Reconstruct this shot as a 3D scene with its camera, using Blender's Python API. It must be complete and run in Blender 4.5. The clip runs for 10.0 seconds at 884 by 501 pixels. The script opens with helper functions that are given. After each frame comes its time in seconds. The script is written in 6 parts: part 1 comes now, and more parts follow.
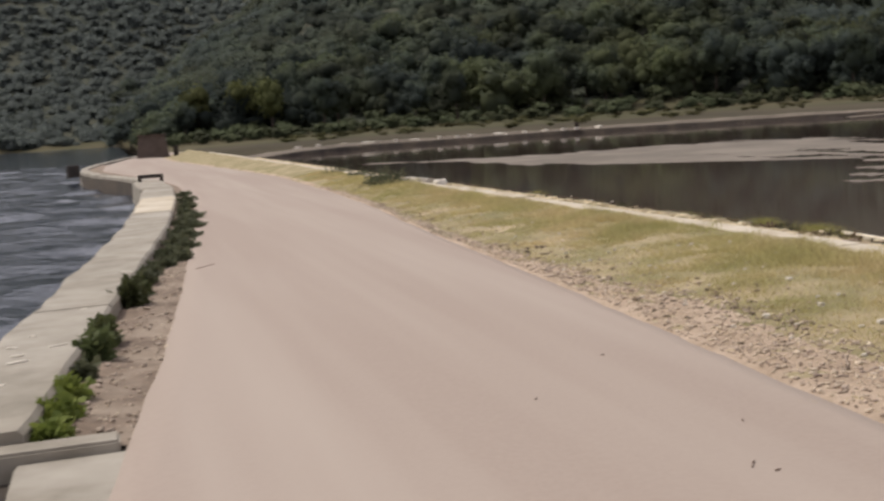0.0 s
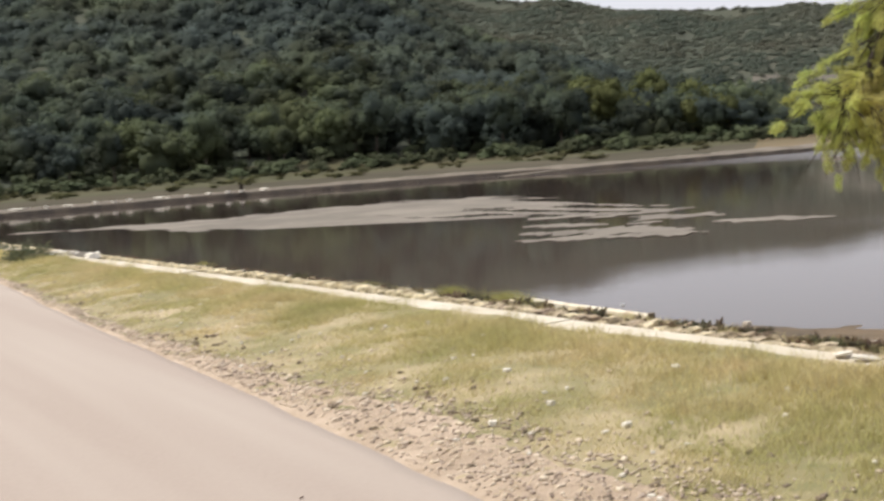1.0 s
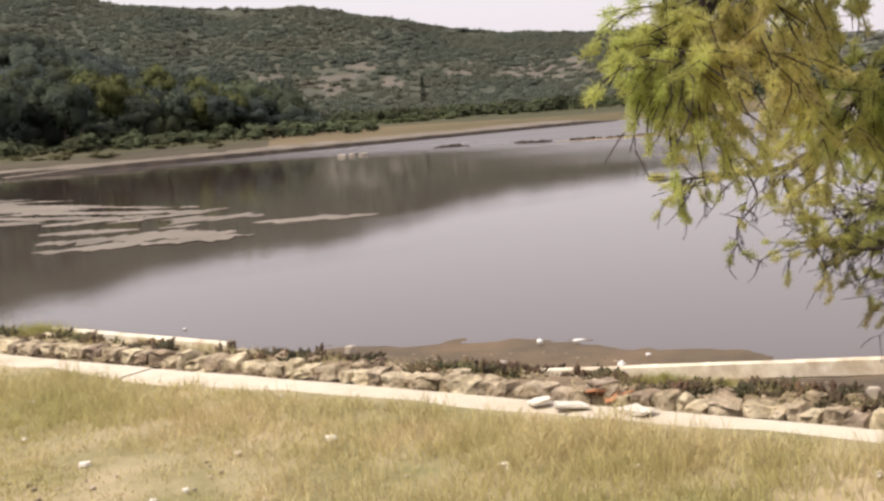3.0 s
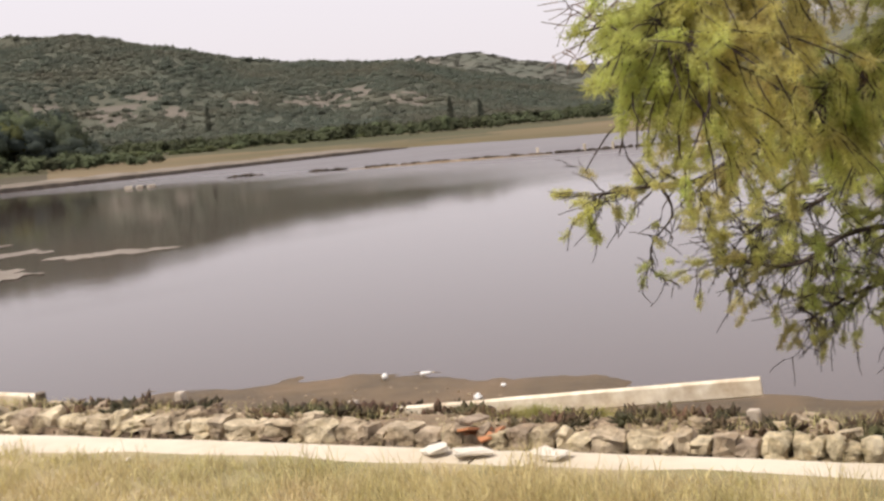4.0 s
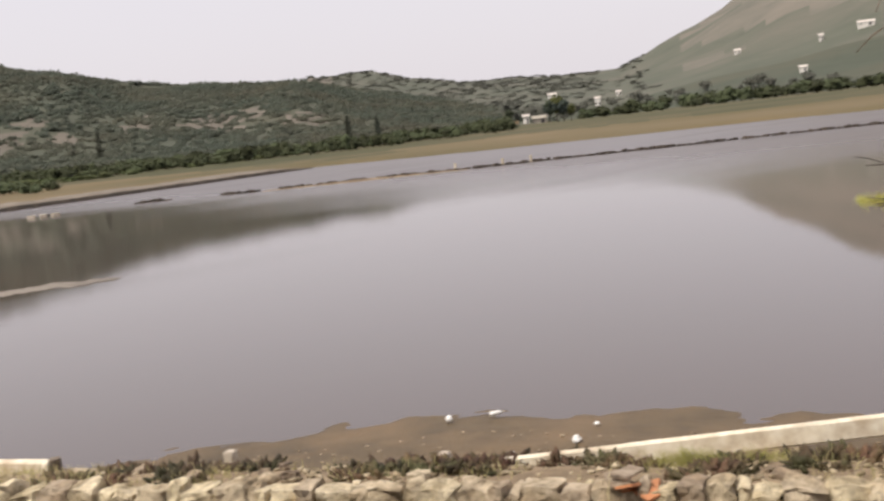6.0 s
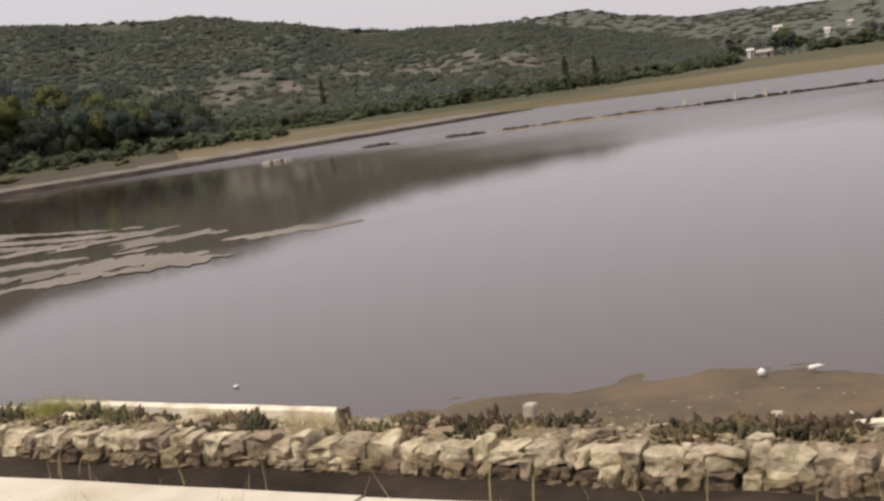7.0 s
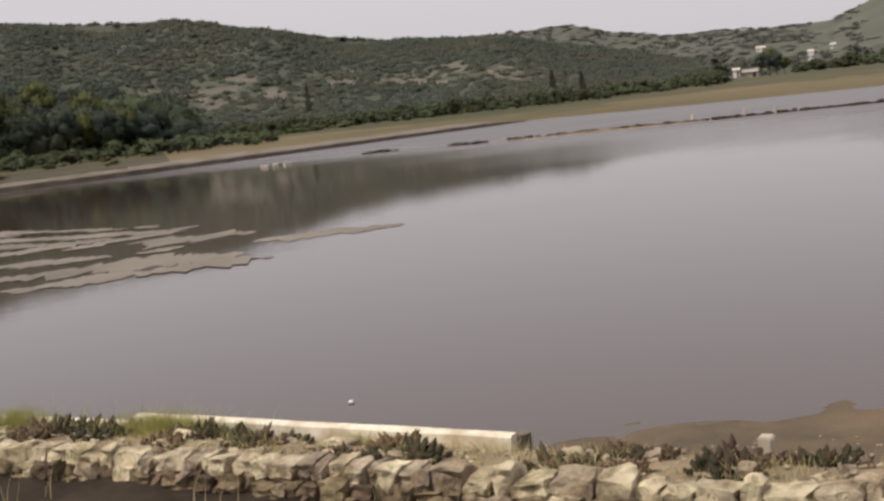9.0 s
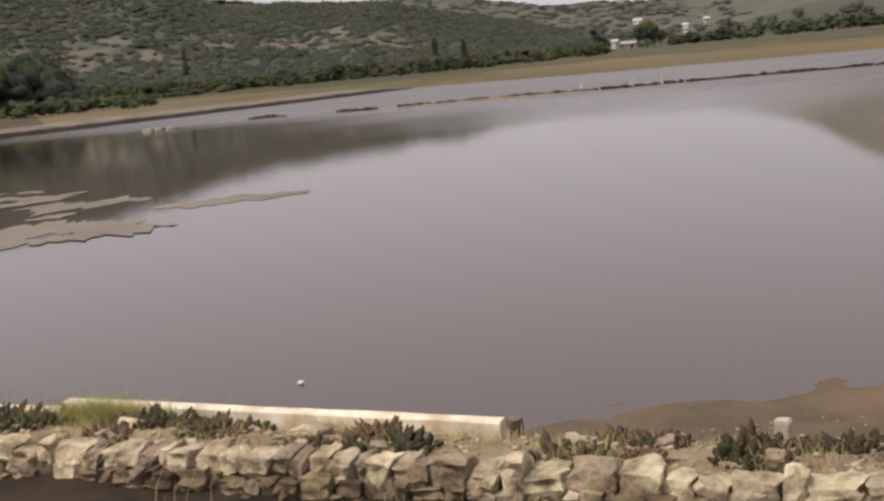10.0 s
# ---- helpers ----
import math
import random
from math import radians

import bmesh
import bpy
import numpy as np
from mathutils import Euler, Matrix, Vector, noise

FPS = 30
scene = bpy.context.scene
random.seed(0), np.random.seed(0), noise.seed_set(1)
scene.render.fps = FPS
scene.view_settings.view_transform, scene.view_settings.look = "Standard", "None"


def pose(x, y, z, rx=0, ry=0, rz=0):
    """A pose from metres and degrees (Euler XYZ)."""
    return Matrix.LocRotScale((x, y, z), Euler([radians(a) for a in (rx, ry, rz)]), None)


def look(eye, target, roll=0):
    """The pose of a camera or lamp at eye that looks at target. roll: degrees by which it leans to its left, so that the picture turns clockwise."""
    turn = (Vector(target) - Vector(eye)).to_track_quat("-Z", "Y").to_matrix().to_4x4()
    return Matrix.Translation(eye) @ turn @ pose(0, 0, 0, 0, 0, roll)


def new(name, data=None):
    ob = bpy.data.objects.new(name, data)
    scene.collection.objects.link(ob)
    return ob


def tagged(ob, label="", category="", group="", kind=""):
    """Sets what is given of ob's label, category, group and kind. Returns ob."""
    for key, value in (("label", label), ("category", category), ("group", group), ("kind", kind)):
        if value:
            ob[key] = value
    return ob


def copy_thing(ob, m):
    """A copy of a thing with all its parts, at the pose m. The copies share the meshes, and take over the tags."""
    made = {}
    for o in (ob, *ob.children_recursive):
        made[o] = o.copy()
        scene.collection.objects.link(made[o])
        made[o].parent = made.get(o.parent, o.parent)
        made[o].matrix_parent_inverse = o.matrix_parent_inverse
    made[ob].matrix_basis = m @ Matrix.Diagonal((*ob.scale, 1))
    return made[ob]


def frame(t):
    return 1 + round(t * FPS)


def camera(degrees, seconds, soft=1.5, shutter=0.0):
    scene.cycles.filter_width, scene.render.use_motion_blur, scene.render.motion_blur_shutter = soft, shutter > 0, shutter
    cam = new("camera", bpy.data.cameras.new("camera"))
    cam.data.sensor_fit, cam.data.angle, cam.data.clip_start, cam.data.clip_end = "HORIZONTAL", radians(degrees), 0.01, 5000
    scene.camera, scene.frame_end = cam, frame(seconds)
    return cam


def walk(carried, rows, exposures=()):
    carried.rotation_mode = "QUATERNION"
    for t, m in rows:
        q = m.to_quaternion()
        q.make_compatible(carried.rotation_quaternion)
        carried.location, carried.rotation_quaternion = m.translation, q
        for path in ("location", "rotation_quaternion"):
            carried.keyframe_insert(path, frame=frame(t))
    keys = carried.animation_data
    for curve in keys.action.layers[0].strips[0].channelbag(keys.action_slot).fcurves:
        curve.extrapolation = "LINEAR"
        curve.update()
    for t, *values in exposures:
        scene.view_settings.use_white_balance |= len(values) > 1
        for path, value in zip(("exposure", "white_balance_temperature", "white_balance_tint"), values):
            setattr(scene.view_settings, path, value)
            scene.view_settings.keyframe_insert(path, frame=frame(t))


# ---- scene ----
cam = camera(42.0, 10.0, soft=2.6, shutter=0.2)
PATH = [
    (0, (2.055, -0.624, 1.569), (1.644, 1.319, 1.336), -3.80),
    (0.5, (1.901, 0.328, 1.578), (1.766, 2.310, 1.344), -4.80),
    (1, (1.837, 1.046, 1.614), (2.002, 3.032, 1.445), -4.33),
    (1.5, (1.850, 1.709, 1.634), (2.272, 3.659, 1.495), -3.99),
    (2, (1.810, 2.261, 1.645), (2.428, 4.155, 1.475), -3.94),
    (2.5, (1.850, 2.825, 1.627), (2.633, 4.654, 1.417), -4.19),
    (3, (1.873, 3.375, 1.590), (2.828, 5.116, 1.356), -4.26),
    (3.2, (1.806, 3.469, 1.621), (2.833, 5.169, 1.393), -2.75),
    (4.3, (2.008, 4.490, 1.519), (3.335, 5.973, 1.317), -6.35),
    (4.5, (2.093, 4.678, 1.511), (3.464, 6.123, 1.329), -6.45),
    (5, (2.083, 5.055, 1.529), (3.557, 6.397, 1.366), -4.99),
    (5.5, (2.019, 5.559, 1.585), (3.516, 6.870, 1.385), -5.72),
    (6, (1.671, 5.904, 1.599), (3.064, 7.324, 1.399), -6.44),
    (6.2, (1.709, 6.001, 1.638), (3.039, 7.480, 1.428), -7.70),
    (7.3, (1.672, 7.121, 1.523), (2.733, 8.797, 1.265), -7.78),
    (7.5, (1.618, 7.266, 1.508), (2.681, 8.941, 1.254), -7.92),
    (8, (1.524, 7.662, 1.514), (2.616, 9.328, 1.337), -7.73),
    (8.5, (1.385, 8.040, 1.515), (2.502, 9.691, 1.355), -7.04),
    (9, (1.280, 8.500, 1.501), (2.407, 10.135, 1.263), -6.37),
    (9.5, (1.185, 8.903, 1.501), (2.343, 10.510, 1.221), -5.81),
    (10, (1.188, 9.312, 1.494), (2.468, 10.815, 1.180), -5.42),
]
walk(cam, [(t, look(eye, target, roll)) for t, eye, target, roll in PATH],
     [(0, -0.28, 6380, 10), (0.5, -0.28, 6380, 9), (1.0, 0.28, 6200, 5), (1.5, 0.42, 6350, 7), (2.0, 0.38, 6500, 10), (3.2, 0.36, 6600, 11), (4.3, 0.32, 6560, 11), (5.0, 0.24, 6500, 11),
      (6.2, 0.22, 6500, 9), (7.3, -0.1, 6560, 10), (8.0, -0.08, 6500, 8), (8.5, -0.06, 6500, 7), (9.2, -0.1, 6550, 9), (10, -0.1, 6580, 11)])

# ---- light ----
SUN_AZ, SUN_EL = -78.0, 57.0          # degrees from +y towards +x, and above the horizon
sun = new("sun", bpy.data.lights.new("sun", "SUN"))
sun.data.energy, sun.data.angle, sun.data.color = 3.0, radians(1.5), (1.0, 0.93, 0.83)
sd = Vector((math.sin(radians(SUN_AZ)) * math.cos(radians(SUN_EL)), math.cos(radians(SUN_AZ)) * math.cos(radians(SUN_EL)), math.sin(radians(SUN_EL))))
sun.matrix_world = look(sd * 50, (0, 0, 0))

world = bpy.data.worlds.new("world")
scene.world = world
world.use_nodes = True
wn, wl = world.node_tree.nodes, world.node_tree.links
wn.clear()
sky = wn.new("ShaderNodeTexSky")
sky.sky_type, sky.sun_disc = "NISHITA", False
sky.sun_elevation, sky.sun_rotation = radians(SUN_EL), radians(SUN_AZ)
sky.air_density, sky.dust_density, sky.ozone_density = 1.0, 6.0, 1.0
haze = wn.new("ShaderNodeMixRGB")
haze.inputs[0].default_value = 0.72
haze.inputs[2].default_value = (8.05, 7.5, 7.9, 1)
wl.new(sky.outputs[0], haze.inputs[1])
bg = wn.new("ShaderNodeBackground")
bg.inputs[1].default_value = 0.11
wl.new(haze.outputs[0], bg.inputs[0])
wl.new(bg.outputs[0], wn.new("ShaderNodeOutputWorld").inputs[0])

W = -0.58                             # level of the salt pan
CA, SA = math.cos(radians(27.72)), math.sin(radians(27.72))


def P(u, v, z=0.0):
    """A place from metres along and to the right of the causeway."""
    return (-SA * u + CA * v, CA * u + SA * v, z)


def UV(x, y):
    return -SA * x + CA * y, CA * x + SA * y


# ---- materials ----
def mat(name, a, b=None, scale=3.0, rough=0.85, bump=0.3, bscale=None, c=None, cscale=0.4, spec=0.3, detail=6.0, translucent=0.0, vary=0.0, dist=0.02, tint=False, along=False):
    """A two-scale mottled surface: a and b mixed by fine noise, c by a coarse one."""
    m = bpy.data.materials.new(name)
    m.use_nodes = True
    n, l = m.node_tree.nodes, m.node_tree.links
    p = n["Principled BSDF"]
    p.inputs["Roughness"].default_value = rough
    p.inputs["Specular IOR Level"].default_value = spec
    geo = n.new("ShaderNodeNewGeometry")
    b = b or tuple(v * 0.7 for v in a)

    def tex(s, d=detail):
        t = n.new("ShaderNodeTexNoise")
        t.inputs["Scale"].default_value, t.inputs["Detail"].default_value, t.inputs["Roughness"].default_value = s, d, 0.65
        l.new(geo.outputs["Position"], t.inputs["Vector"])
        return t

    def stretched(s):
        # long streaks in the direction of travel
        mp = n.new("ShaderNodeMapping")
        mp.vector_type = "TEXTURE"
        mp.inputs["Rotation"].default_value[2] = radians(27.7)
        mp.inputs["Scale"].default_value = (0.42, 8.0, 1)
        l.new(geo.outputs["Position"], mp.inputs[0])
        t = tex(s, 3.0)
        l.new(mp.outputs[0], t.inputs["Vector"])
        return t

    def ramp(t, lo, hi):
        r = n.new("ShaderNodeMapRange")
        r.inputs[1].default_value, r.inputs[2].default_value = lo, hi
        l.new(t, r.inputs[0])
        return r.outputs[0]

    def mix(f, x, y):
        q = n.new("ShaderNodeMixRGB")
        for s, v in ((0, f), (1, x), (2, y)):
            if isinstance(v, tuple):
                q.inputs[s].default_value = (*v, 1)
            elif isinstance(v, float):
                q.inputs[s].default_value = v
            else:
                l.new(v, q.inputs[s])
        return q.outputs[0]

    fine = tex(scale)
    col = mix(ramp(fine.outputs[0], 0.3, 0.7), a, b)
    if c:
        col = mix(ramp((stretched(cscale) if along else tex(cscale, 4.0)).outputs[0], 0.42, 0.66), col, c)
    if vary or tint:
        h = n.new("ShaderNodeHueSaturation")
        if tint:
            src = n.new("ShaderNodeAttribute")
            src.attribute_name = "tint"
            o = src.outputs["Fac"]
        else:
            src = n.new("ShaderNodeObjectInfo")
            o = src.outputs["Random"]
        r = n.new("ShaderNodeMapRange")
        r.inputs[3].default_value, r.inputs[4].default_value = 1 - (vary or 0.4), 1 + (vary or 0.4)
        l.new(o, r.inputs[0])
        l.new(r.outputs[0], h.inputs["Value"])
        r2 = n.new("ShaderNodeMapRange")
        r2.inputs[3].default_value, r2.inputs[4].default_value = 0.485, 0.515
        l.new(o, r2.inputs[0])
        l.new(r2.outputs[0], h.inputs["Hue"])
        l.new(col, h.inputs["Color"])
        col = h.outputs[0]
    l.new(col, p.inputs["Base Color"])
    if bump:
        bp = n.new("ShaderNodeBump")
        bp.inputs["Strength"].default_value, bp.inputs["Distance"].default_value = bump, dist
        l.new(tex(bscale or scale * 4).outputs[0], bp.inputs["Height"])
        l.new(bp.outputs[0], p.inputs["Normal"])
    if translucent:
        t, s = n.new("ShaderNodeBsdfTranslucent"), n.new("ShaderNodeMixShader")
        l.new(col, t.inputs[0])
        s.inputs[0].default_value = translucent
        l.new(p.outputs[0], s.inputs[1])
        l.new(t.outputs[0], s.inputs[2])
        l.new(s.outputs[0], n["Material Output"].inputs[0])
    return m


def water_mat(name, base, rough, s1, st1, s2, st2, stretch, lee=31.0):
    m = bpy.data.materials.new(name)
    m.use_nodes = True
    n, l = m.node_tree.nodes, m.node_tree.links
    p = n["Principled BSDF"]
    p.inputs["Base Color"].default_value = (*base, 1)
    p.inputs["Roughness"].default_value = rough
    p.inputs["IOR"].default_value = 1.33
    geo = n.new("ShaderNodeNewGeometry")
    mp = n.new("ShaderNodeMapping")
    mp.inputs["Rotation"].default_value[2] = radians(-20)
    mp.inputs["Scale"].default_value = (1, stretch, 1)
    l.new(geo.outputs["Position"], mp.inputs[0])
    last = None
    for s, st in ((s1, st1), (s2, st2)):
        t = n.new("ShaderNodeTexNoise")
        t.inputs["Scale"].default_value, t.inputs["Detail"].default_value = s, 3
        l.new(mp.outputs[0], t.inputs["Vector"])
        b = n.new("ShaderNodeBump")
        b.inputs["Strength"].default_value, b.inputs["Distance"].default_value = 1.0, st
        l.new(t.outputs[0], b.inputs["Height"])
        if last:
            l.new(last, b.inputs["Normal"])
        last = b.outputs[0]
    l.new(last, p.inputs["Normal"])
    # calm and wind-roughened stretches
    t = n.new("ShaderNodeTexNoise")
    t.inputs["Scale"].default_value, t.inputs["Detail"].default_value = 0.06, 4
    l.new(mp.outputs[0], t.inputs["Vector"])
    xyz, add = n.new("ShaderNodeSeparateXYZ"), n.new("ShaderNodeMath")
    l.new(geo.outputs["Position"], xyz.inputs[0])
    add.operation, add.inputs[1].default_value = "MULTIPLY_ADD", 14.0
    l.new(t.outputs[0], add.inputs[0])
    l.new(xyz.outputs[0], add.inputs[2])
    r = n.new("ShaderNodeMapRange")
    r.inputs[1].default_value, r.inputs[2].default_value = lee, lee + 24
    r.inputs[3].default_value, r.inputs[4].default_value = rough, min(0.3, rough * 28)
    l.new(add.outputs[0], r.inputs[0])
    # thin streaks of ruffled water
    mp2, t2, r2, mx = n.new("ShaderNodeMapping"), n.new("ShaderNodeTexNoise"), n.new("ShaderNodeMapRange"), n.new("ShaderNodeMath")
    mp2.inputs["Rotation"].default_value[2], mp2.inputs["Scale"].default_value = radians(35), (0.05, 0.3, 1)
    l.new(geo.outputs["Position"], mp2.inputs[0])
    t2.inputs["Scale"].default_value, t2.inputs["Detail"].default_value = 1.0, 5
    l.new(mp2.outputs[0], t2.inputs["Vector"])
    r2.inputs[1].default_value, r2.inputs[2].default_value, r2.inputs[3].default_value, r2.inputs[4].default_value = 0.54, 0.72, 0.0, 0.06
    l.new(t2.outputs[0], r2.inputs[0])
    mx.operation = "ADD"
    l.new(r.outputs[0], mx.inputs[0])
    l.new(r2.outputs[0], mx.inputs[1])
    l.new(mx.outputs[0], p.inputs["Roughness"])
    return m


M_ROAD = mat("worn_asphalt", (0.378, 0.308, 0.262), (0.345, 0.28, 0.237), 30.0, 0.9, 0.25, 90.0, (0.415, 0.35, 0.3), 0.3, dist=0.006, along=True)
M_DIRT = mat("dirt", (0.27, 0.205, 0.155), (0.15, 0.113, 0.085), 10.0, 0.95, 0.8, 40.0, (0.34, 0.275, 0.215), 1.6)
M_VERGE = mat("verge_soil", (0.3, 0.25, 0.135), (0.2, 0.19, 0.085), 5.0, 0.95, 0.6, 40.0, (0.46, 0.37, 0.24), 1.1)
M_SHOULDER = mat("pale_gravelly_soil", (0.5, 0.385, 0.285), (0.35, 0.265, 0.19), 9.0, 0.95, 0.8, 60.0, (0.57, 0.45, 0.345), 1.4)
M_CONC = mat("weathered_concrete", (0.35, 0.315, 0.26), (0.235, 0.212, 0.172), 3.0, 0.9, 0.45, 60.0, (0.42, 0.385, 0.33), 0.9, dist=0.01)
M_CLOD = mat("earth_crumbs", (0.27, 0.21, 0.15), (0.15, 0.117, 0.083), 12.0, 0.95, 0.6, 50.0)
M_STRAW = mat("bleached_straw", (0.66, 0.55, 0.37), (0.5, 0.4, 0.25), 4.0, 0.85, 0, translucent=0.2, tint=True, vary=0.2)
M_KERB = mat("pale_kerb_concrete", (0.56, 0.49, 0.38), (0.46, 0.39, 0.29), 6.0, 0.9, 0.35, 50.0, (0.62, 0.56, 0.46), 1.0, dist=0.008)
M_GRAVEL = mat("pale_gravel", (0.62, 0.52, 0.42), (0.36, 0.28, 0.21), 25.0, 0.95, 0, tint=True)
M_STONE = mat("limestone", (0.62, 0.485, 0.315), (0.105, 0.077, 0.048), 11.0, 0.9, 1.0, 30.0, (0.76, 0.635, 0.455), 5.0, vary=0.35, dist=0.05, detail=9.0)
# darker limestone copy: damp and the shade low on the wall, both in its colour
M_DAMPSHADE = mat("damp_shaded_limestone", (0.23, 0.165, 0.1), (0.05, 0.037, 0.024), 11.0, 0.85, 1.0, 30.0, (0.32, 0.24, 0.15), 6.0, vary=0.45, dist=0.04, detail=9.0)
# dark stone, deepened further to hold the shade on the dikes' faces
M_DARKSTONE = mat("dark_stone", (0.05, 0.04, 0.032), (0.028, 0.023, 0.019), 5.0, 0.9, 0.5, 14.0, (0.075, 0.058, 0.044), 1.0)
M_SILT = mat("pale_silt", (0.195, 0.165, 0.132), (0.135, 0.115, 0.092), 1.5, 0.95, 0, c=(0.235, 0.2, 0.16), cscale=0.3)
M_EARTH = mat("berm_earth", (0.28, 0.205, 0.13), (0.14, 0.105, 0.068), 10.0, 0.95, 0.8, 35.0, (0.34, 0.26, 0.17), 1.8)
# near-black ditch mud, used as well for the shade in the wall's joints
M_DITCH = mat("ditch_mud_joint_shade", (0.04, 0.03, 0.022), (0.018, 0.014, 0.011), 8.0, 0.95, 0.7, 25.0, (0.06, 0.045, 0.032), 1.2, spec=0.1)
M_MUD = mat("wet_mud", (0.13, 0.092, 0.05), (0.074, 0.054, 0.031), 4.0, 0.6, 0.8, 25.0, (0.16, 0.108, 0.058), 1.3, spec=0.3)
M_WOOD = mat("bleached_timber", (0.84, 0.78, 0.65), (0.7, 0.61, 0.46), 14.0, 0.8, 0.4, 40.0, (0.5, 0.4, 0.28), 4.5, dist=0.006)
M_OLDWOOD = mat("grey_weathered_wood", (0.2, 0.16, 0.12), (0.06, 0.048, 0.036), 14.0, 0.9, 0.5, 50.0, dist=0.008)
M_PEG = mat("pale_concrete_stake", (0.5, 0.44, 0.36), (0.4, 0.34, 0.27), 12.0, 0.9, 0.3)
M_GRASS = mat("dry_grass", (0.61, 0.52, 0.265), (0.385, 0.375, 0.155), 0.45, 0.8, 0, c=(0.64, 0.53, 0.31), cscale=0.6, translucent=0.4, tint=True, vary=0.28)
M_FENNEL = mat("fennel_green", (0.46, 0.42, 0.155), (0.33, 0.33, 0.115), 3.0, 0.8, 0, translucent=0.35)
M_SUCC = mat("succulent_green", (0.07, 0.068, 0.028), (0.034, 0.03, 0.015), 12.0, 0.7, 0, c=(0.12, 0.062, 0.04), cscale=2.5, vary=0.4, translucent=0.15)
M_SHRUB = mat("sea_shrub_green", (0.135, 0.152, 0.062), (0.07, 0.086, 0.036), 5.0, 0.6, 0, vary=0.3, translucent=0.3)
M_GREYSHRUB = mat("grey_green_leaves", (0.15, 0.16, 0.09), (0.09, 0.1, 0.06), 5.0, 0.7, 0, translucent=0.25)
M_STRIPSTONE = mat("strip_stone", (0.5, 0.41, 0.33), (0.3, 0.24, 0.19), 14.0, 0.9, 0.5, 40.0)
M_PALE = mat("bleached_stone", (0.74, 0.69, 0.6), (0.6, 0.55, 0.47), 20.0, 0.9, 0.4)
M_SHRUB2 = mat("yellow_green_leaves", (0.28, 0.32, 0.07), (0.13, 0.18, 0.045), 8.0, 0.6, 0, translucent=0.3)
M_BARK = mat("pine_bark", (0.075, 0.056, 0.048), (0.04, 0.031, 0.028), 20.0, 0.9, 0.5, 60.0)
M_TWIG = mat("pine_twig", (0.26, 0.19, 0.15), (0.16, 0.118, 0.095), 20.0, 0.9, 0)
M_NEEDLE = mat("pine_needles", (0.6, 0.62, 0.2), (0.47, 0.52, 0.17), 2.5, 0.6, 0, c=(0.68, 0.6, 0.26), cscale=1.1, translucent=0.65, tint=True, vary=0.28)
M_CONE = mat("pine_cone", (0.12, 0.08, 0.05), (0.07, 0.05, 0.035), 30.0, 0.8, 0.4)
# the yellow-green c patches colour in sunlit crowns
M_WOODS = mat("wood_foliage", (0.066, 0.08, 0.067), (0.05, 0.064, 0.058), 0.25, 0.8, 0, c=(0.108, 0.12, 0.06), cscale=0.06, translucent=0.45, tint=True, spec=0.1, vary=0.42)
# distance haze is put into these four foliage colours: paler, greyer, bluer
M_HILLWOODS = mat("hazed_hill_foliage", (0.09, 0.108, 0.096), (0.073, 0.091, 0.085), 0.12, 0.85, 0, c=(0.112, 0.124, 0.08), cscale=0.03, translucent=0.5, tint=True, spec=0.1, vary=0.36)
M_SEAWOODS = mat("hazed_sea_hill_foliage", (0.15, 0.17, 0.156), (0.13, 0.15, 0.14), 0.12, 0.85, 0, translucent=0.55, tint=True, spec=0.1, vary=0.12)
M_FARWOODS = mat("hazed_far_foliage", (0.118, 0.134, 0.105), (0.107, 0.123, 0.098), 0.06, 0.85, 0, c=(0.145, 0.142, 0.106), cscale=0.02, translucent=0.55, tint=True, spec=0.1, vary=0.14)
M_MTSCRUB = mat("hazed_mountain_scrub", (0.15, 0.152, 0.127), (0.137, 0.14, 0.116), 0.05, 0.9, 0, translucent=0.5, tint=True, spec=0.1, vary=0.1)
M_MARSHSCRUB = mat("marsh_scrub_green", (0.135, 0.125, 0.06), (0.105, 0.105, 0.052), 0.1, 0.9, 0, translucent=0.5, tint=True, spec=0.1, vary=0.2)
M_BUSH = mat("shore_bush", (0.076, 0.086, 0.044), (0.052, 0.061, 0.034), 0.3, 0.8, 0, translucent=0.25, tint=True, spec=0.1)
# brighter copy of the wood foliage, with sunlight put into its colour
M_EDGE = mat("pine_foliage_sunlit_colour", (0.128, 0.135, 0.052), (0.088, 0.097, 0.04), 0.4, 0.8, 0, translucent=0.3, tint=True, spec=0.1, vary=0.3)
M_LOWGREEN = mat("light_green_scrub", (0.135, 0.15, 0.07), (0.1, 0.115, 0.055), 0.1, 0.85, 0, translucent=0.4, tint=True, spec=0.1, vary=0.25)
M_TRUNK = mat("far_trunk", (0.09, 0.07, 0.055), None, 3.0, 0.9, 0)
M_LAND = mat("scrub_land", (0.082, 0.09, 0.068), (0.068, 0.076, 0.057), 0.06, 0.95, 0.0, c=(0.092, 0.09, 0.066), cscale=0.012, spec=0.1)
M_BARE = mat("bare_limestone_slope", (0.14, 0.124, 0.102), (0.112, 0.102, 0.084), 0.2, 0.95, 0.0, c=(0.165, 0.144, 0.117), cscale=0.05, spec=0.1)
# the mountain's pale grey-brown has distance haze mixed into the rock colour
M_MOUNT = mat("hazed_limestone_mountain", (0.158, 0.145, 0.12), (0.118, 0.115, 0.094), 0.03, 0.95, 0.0, c=(0.182, 0.16, 0.132), cscale=0.007, spec=0.1, detail=9.0)
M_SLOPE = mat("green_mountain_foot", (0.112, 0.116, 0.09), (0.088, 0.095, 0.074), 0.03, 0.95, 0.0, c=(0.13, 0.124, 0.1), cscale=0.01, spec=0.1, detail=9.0)
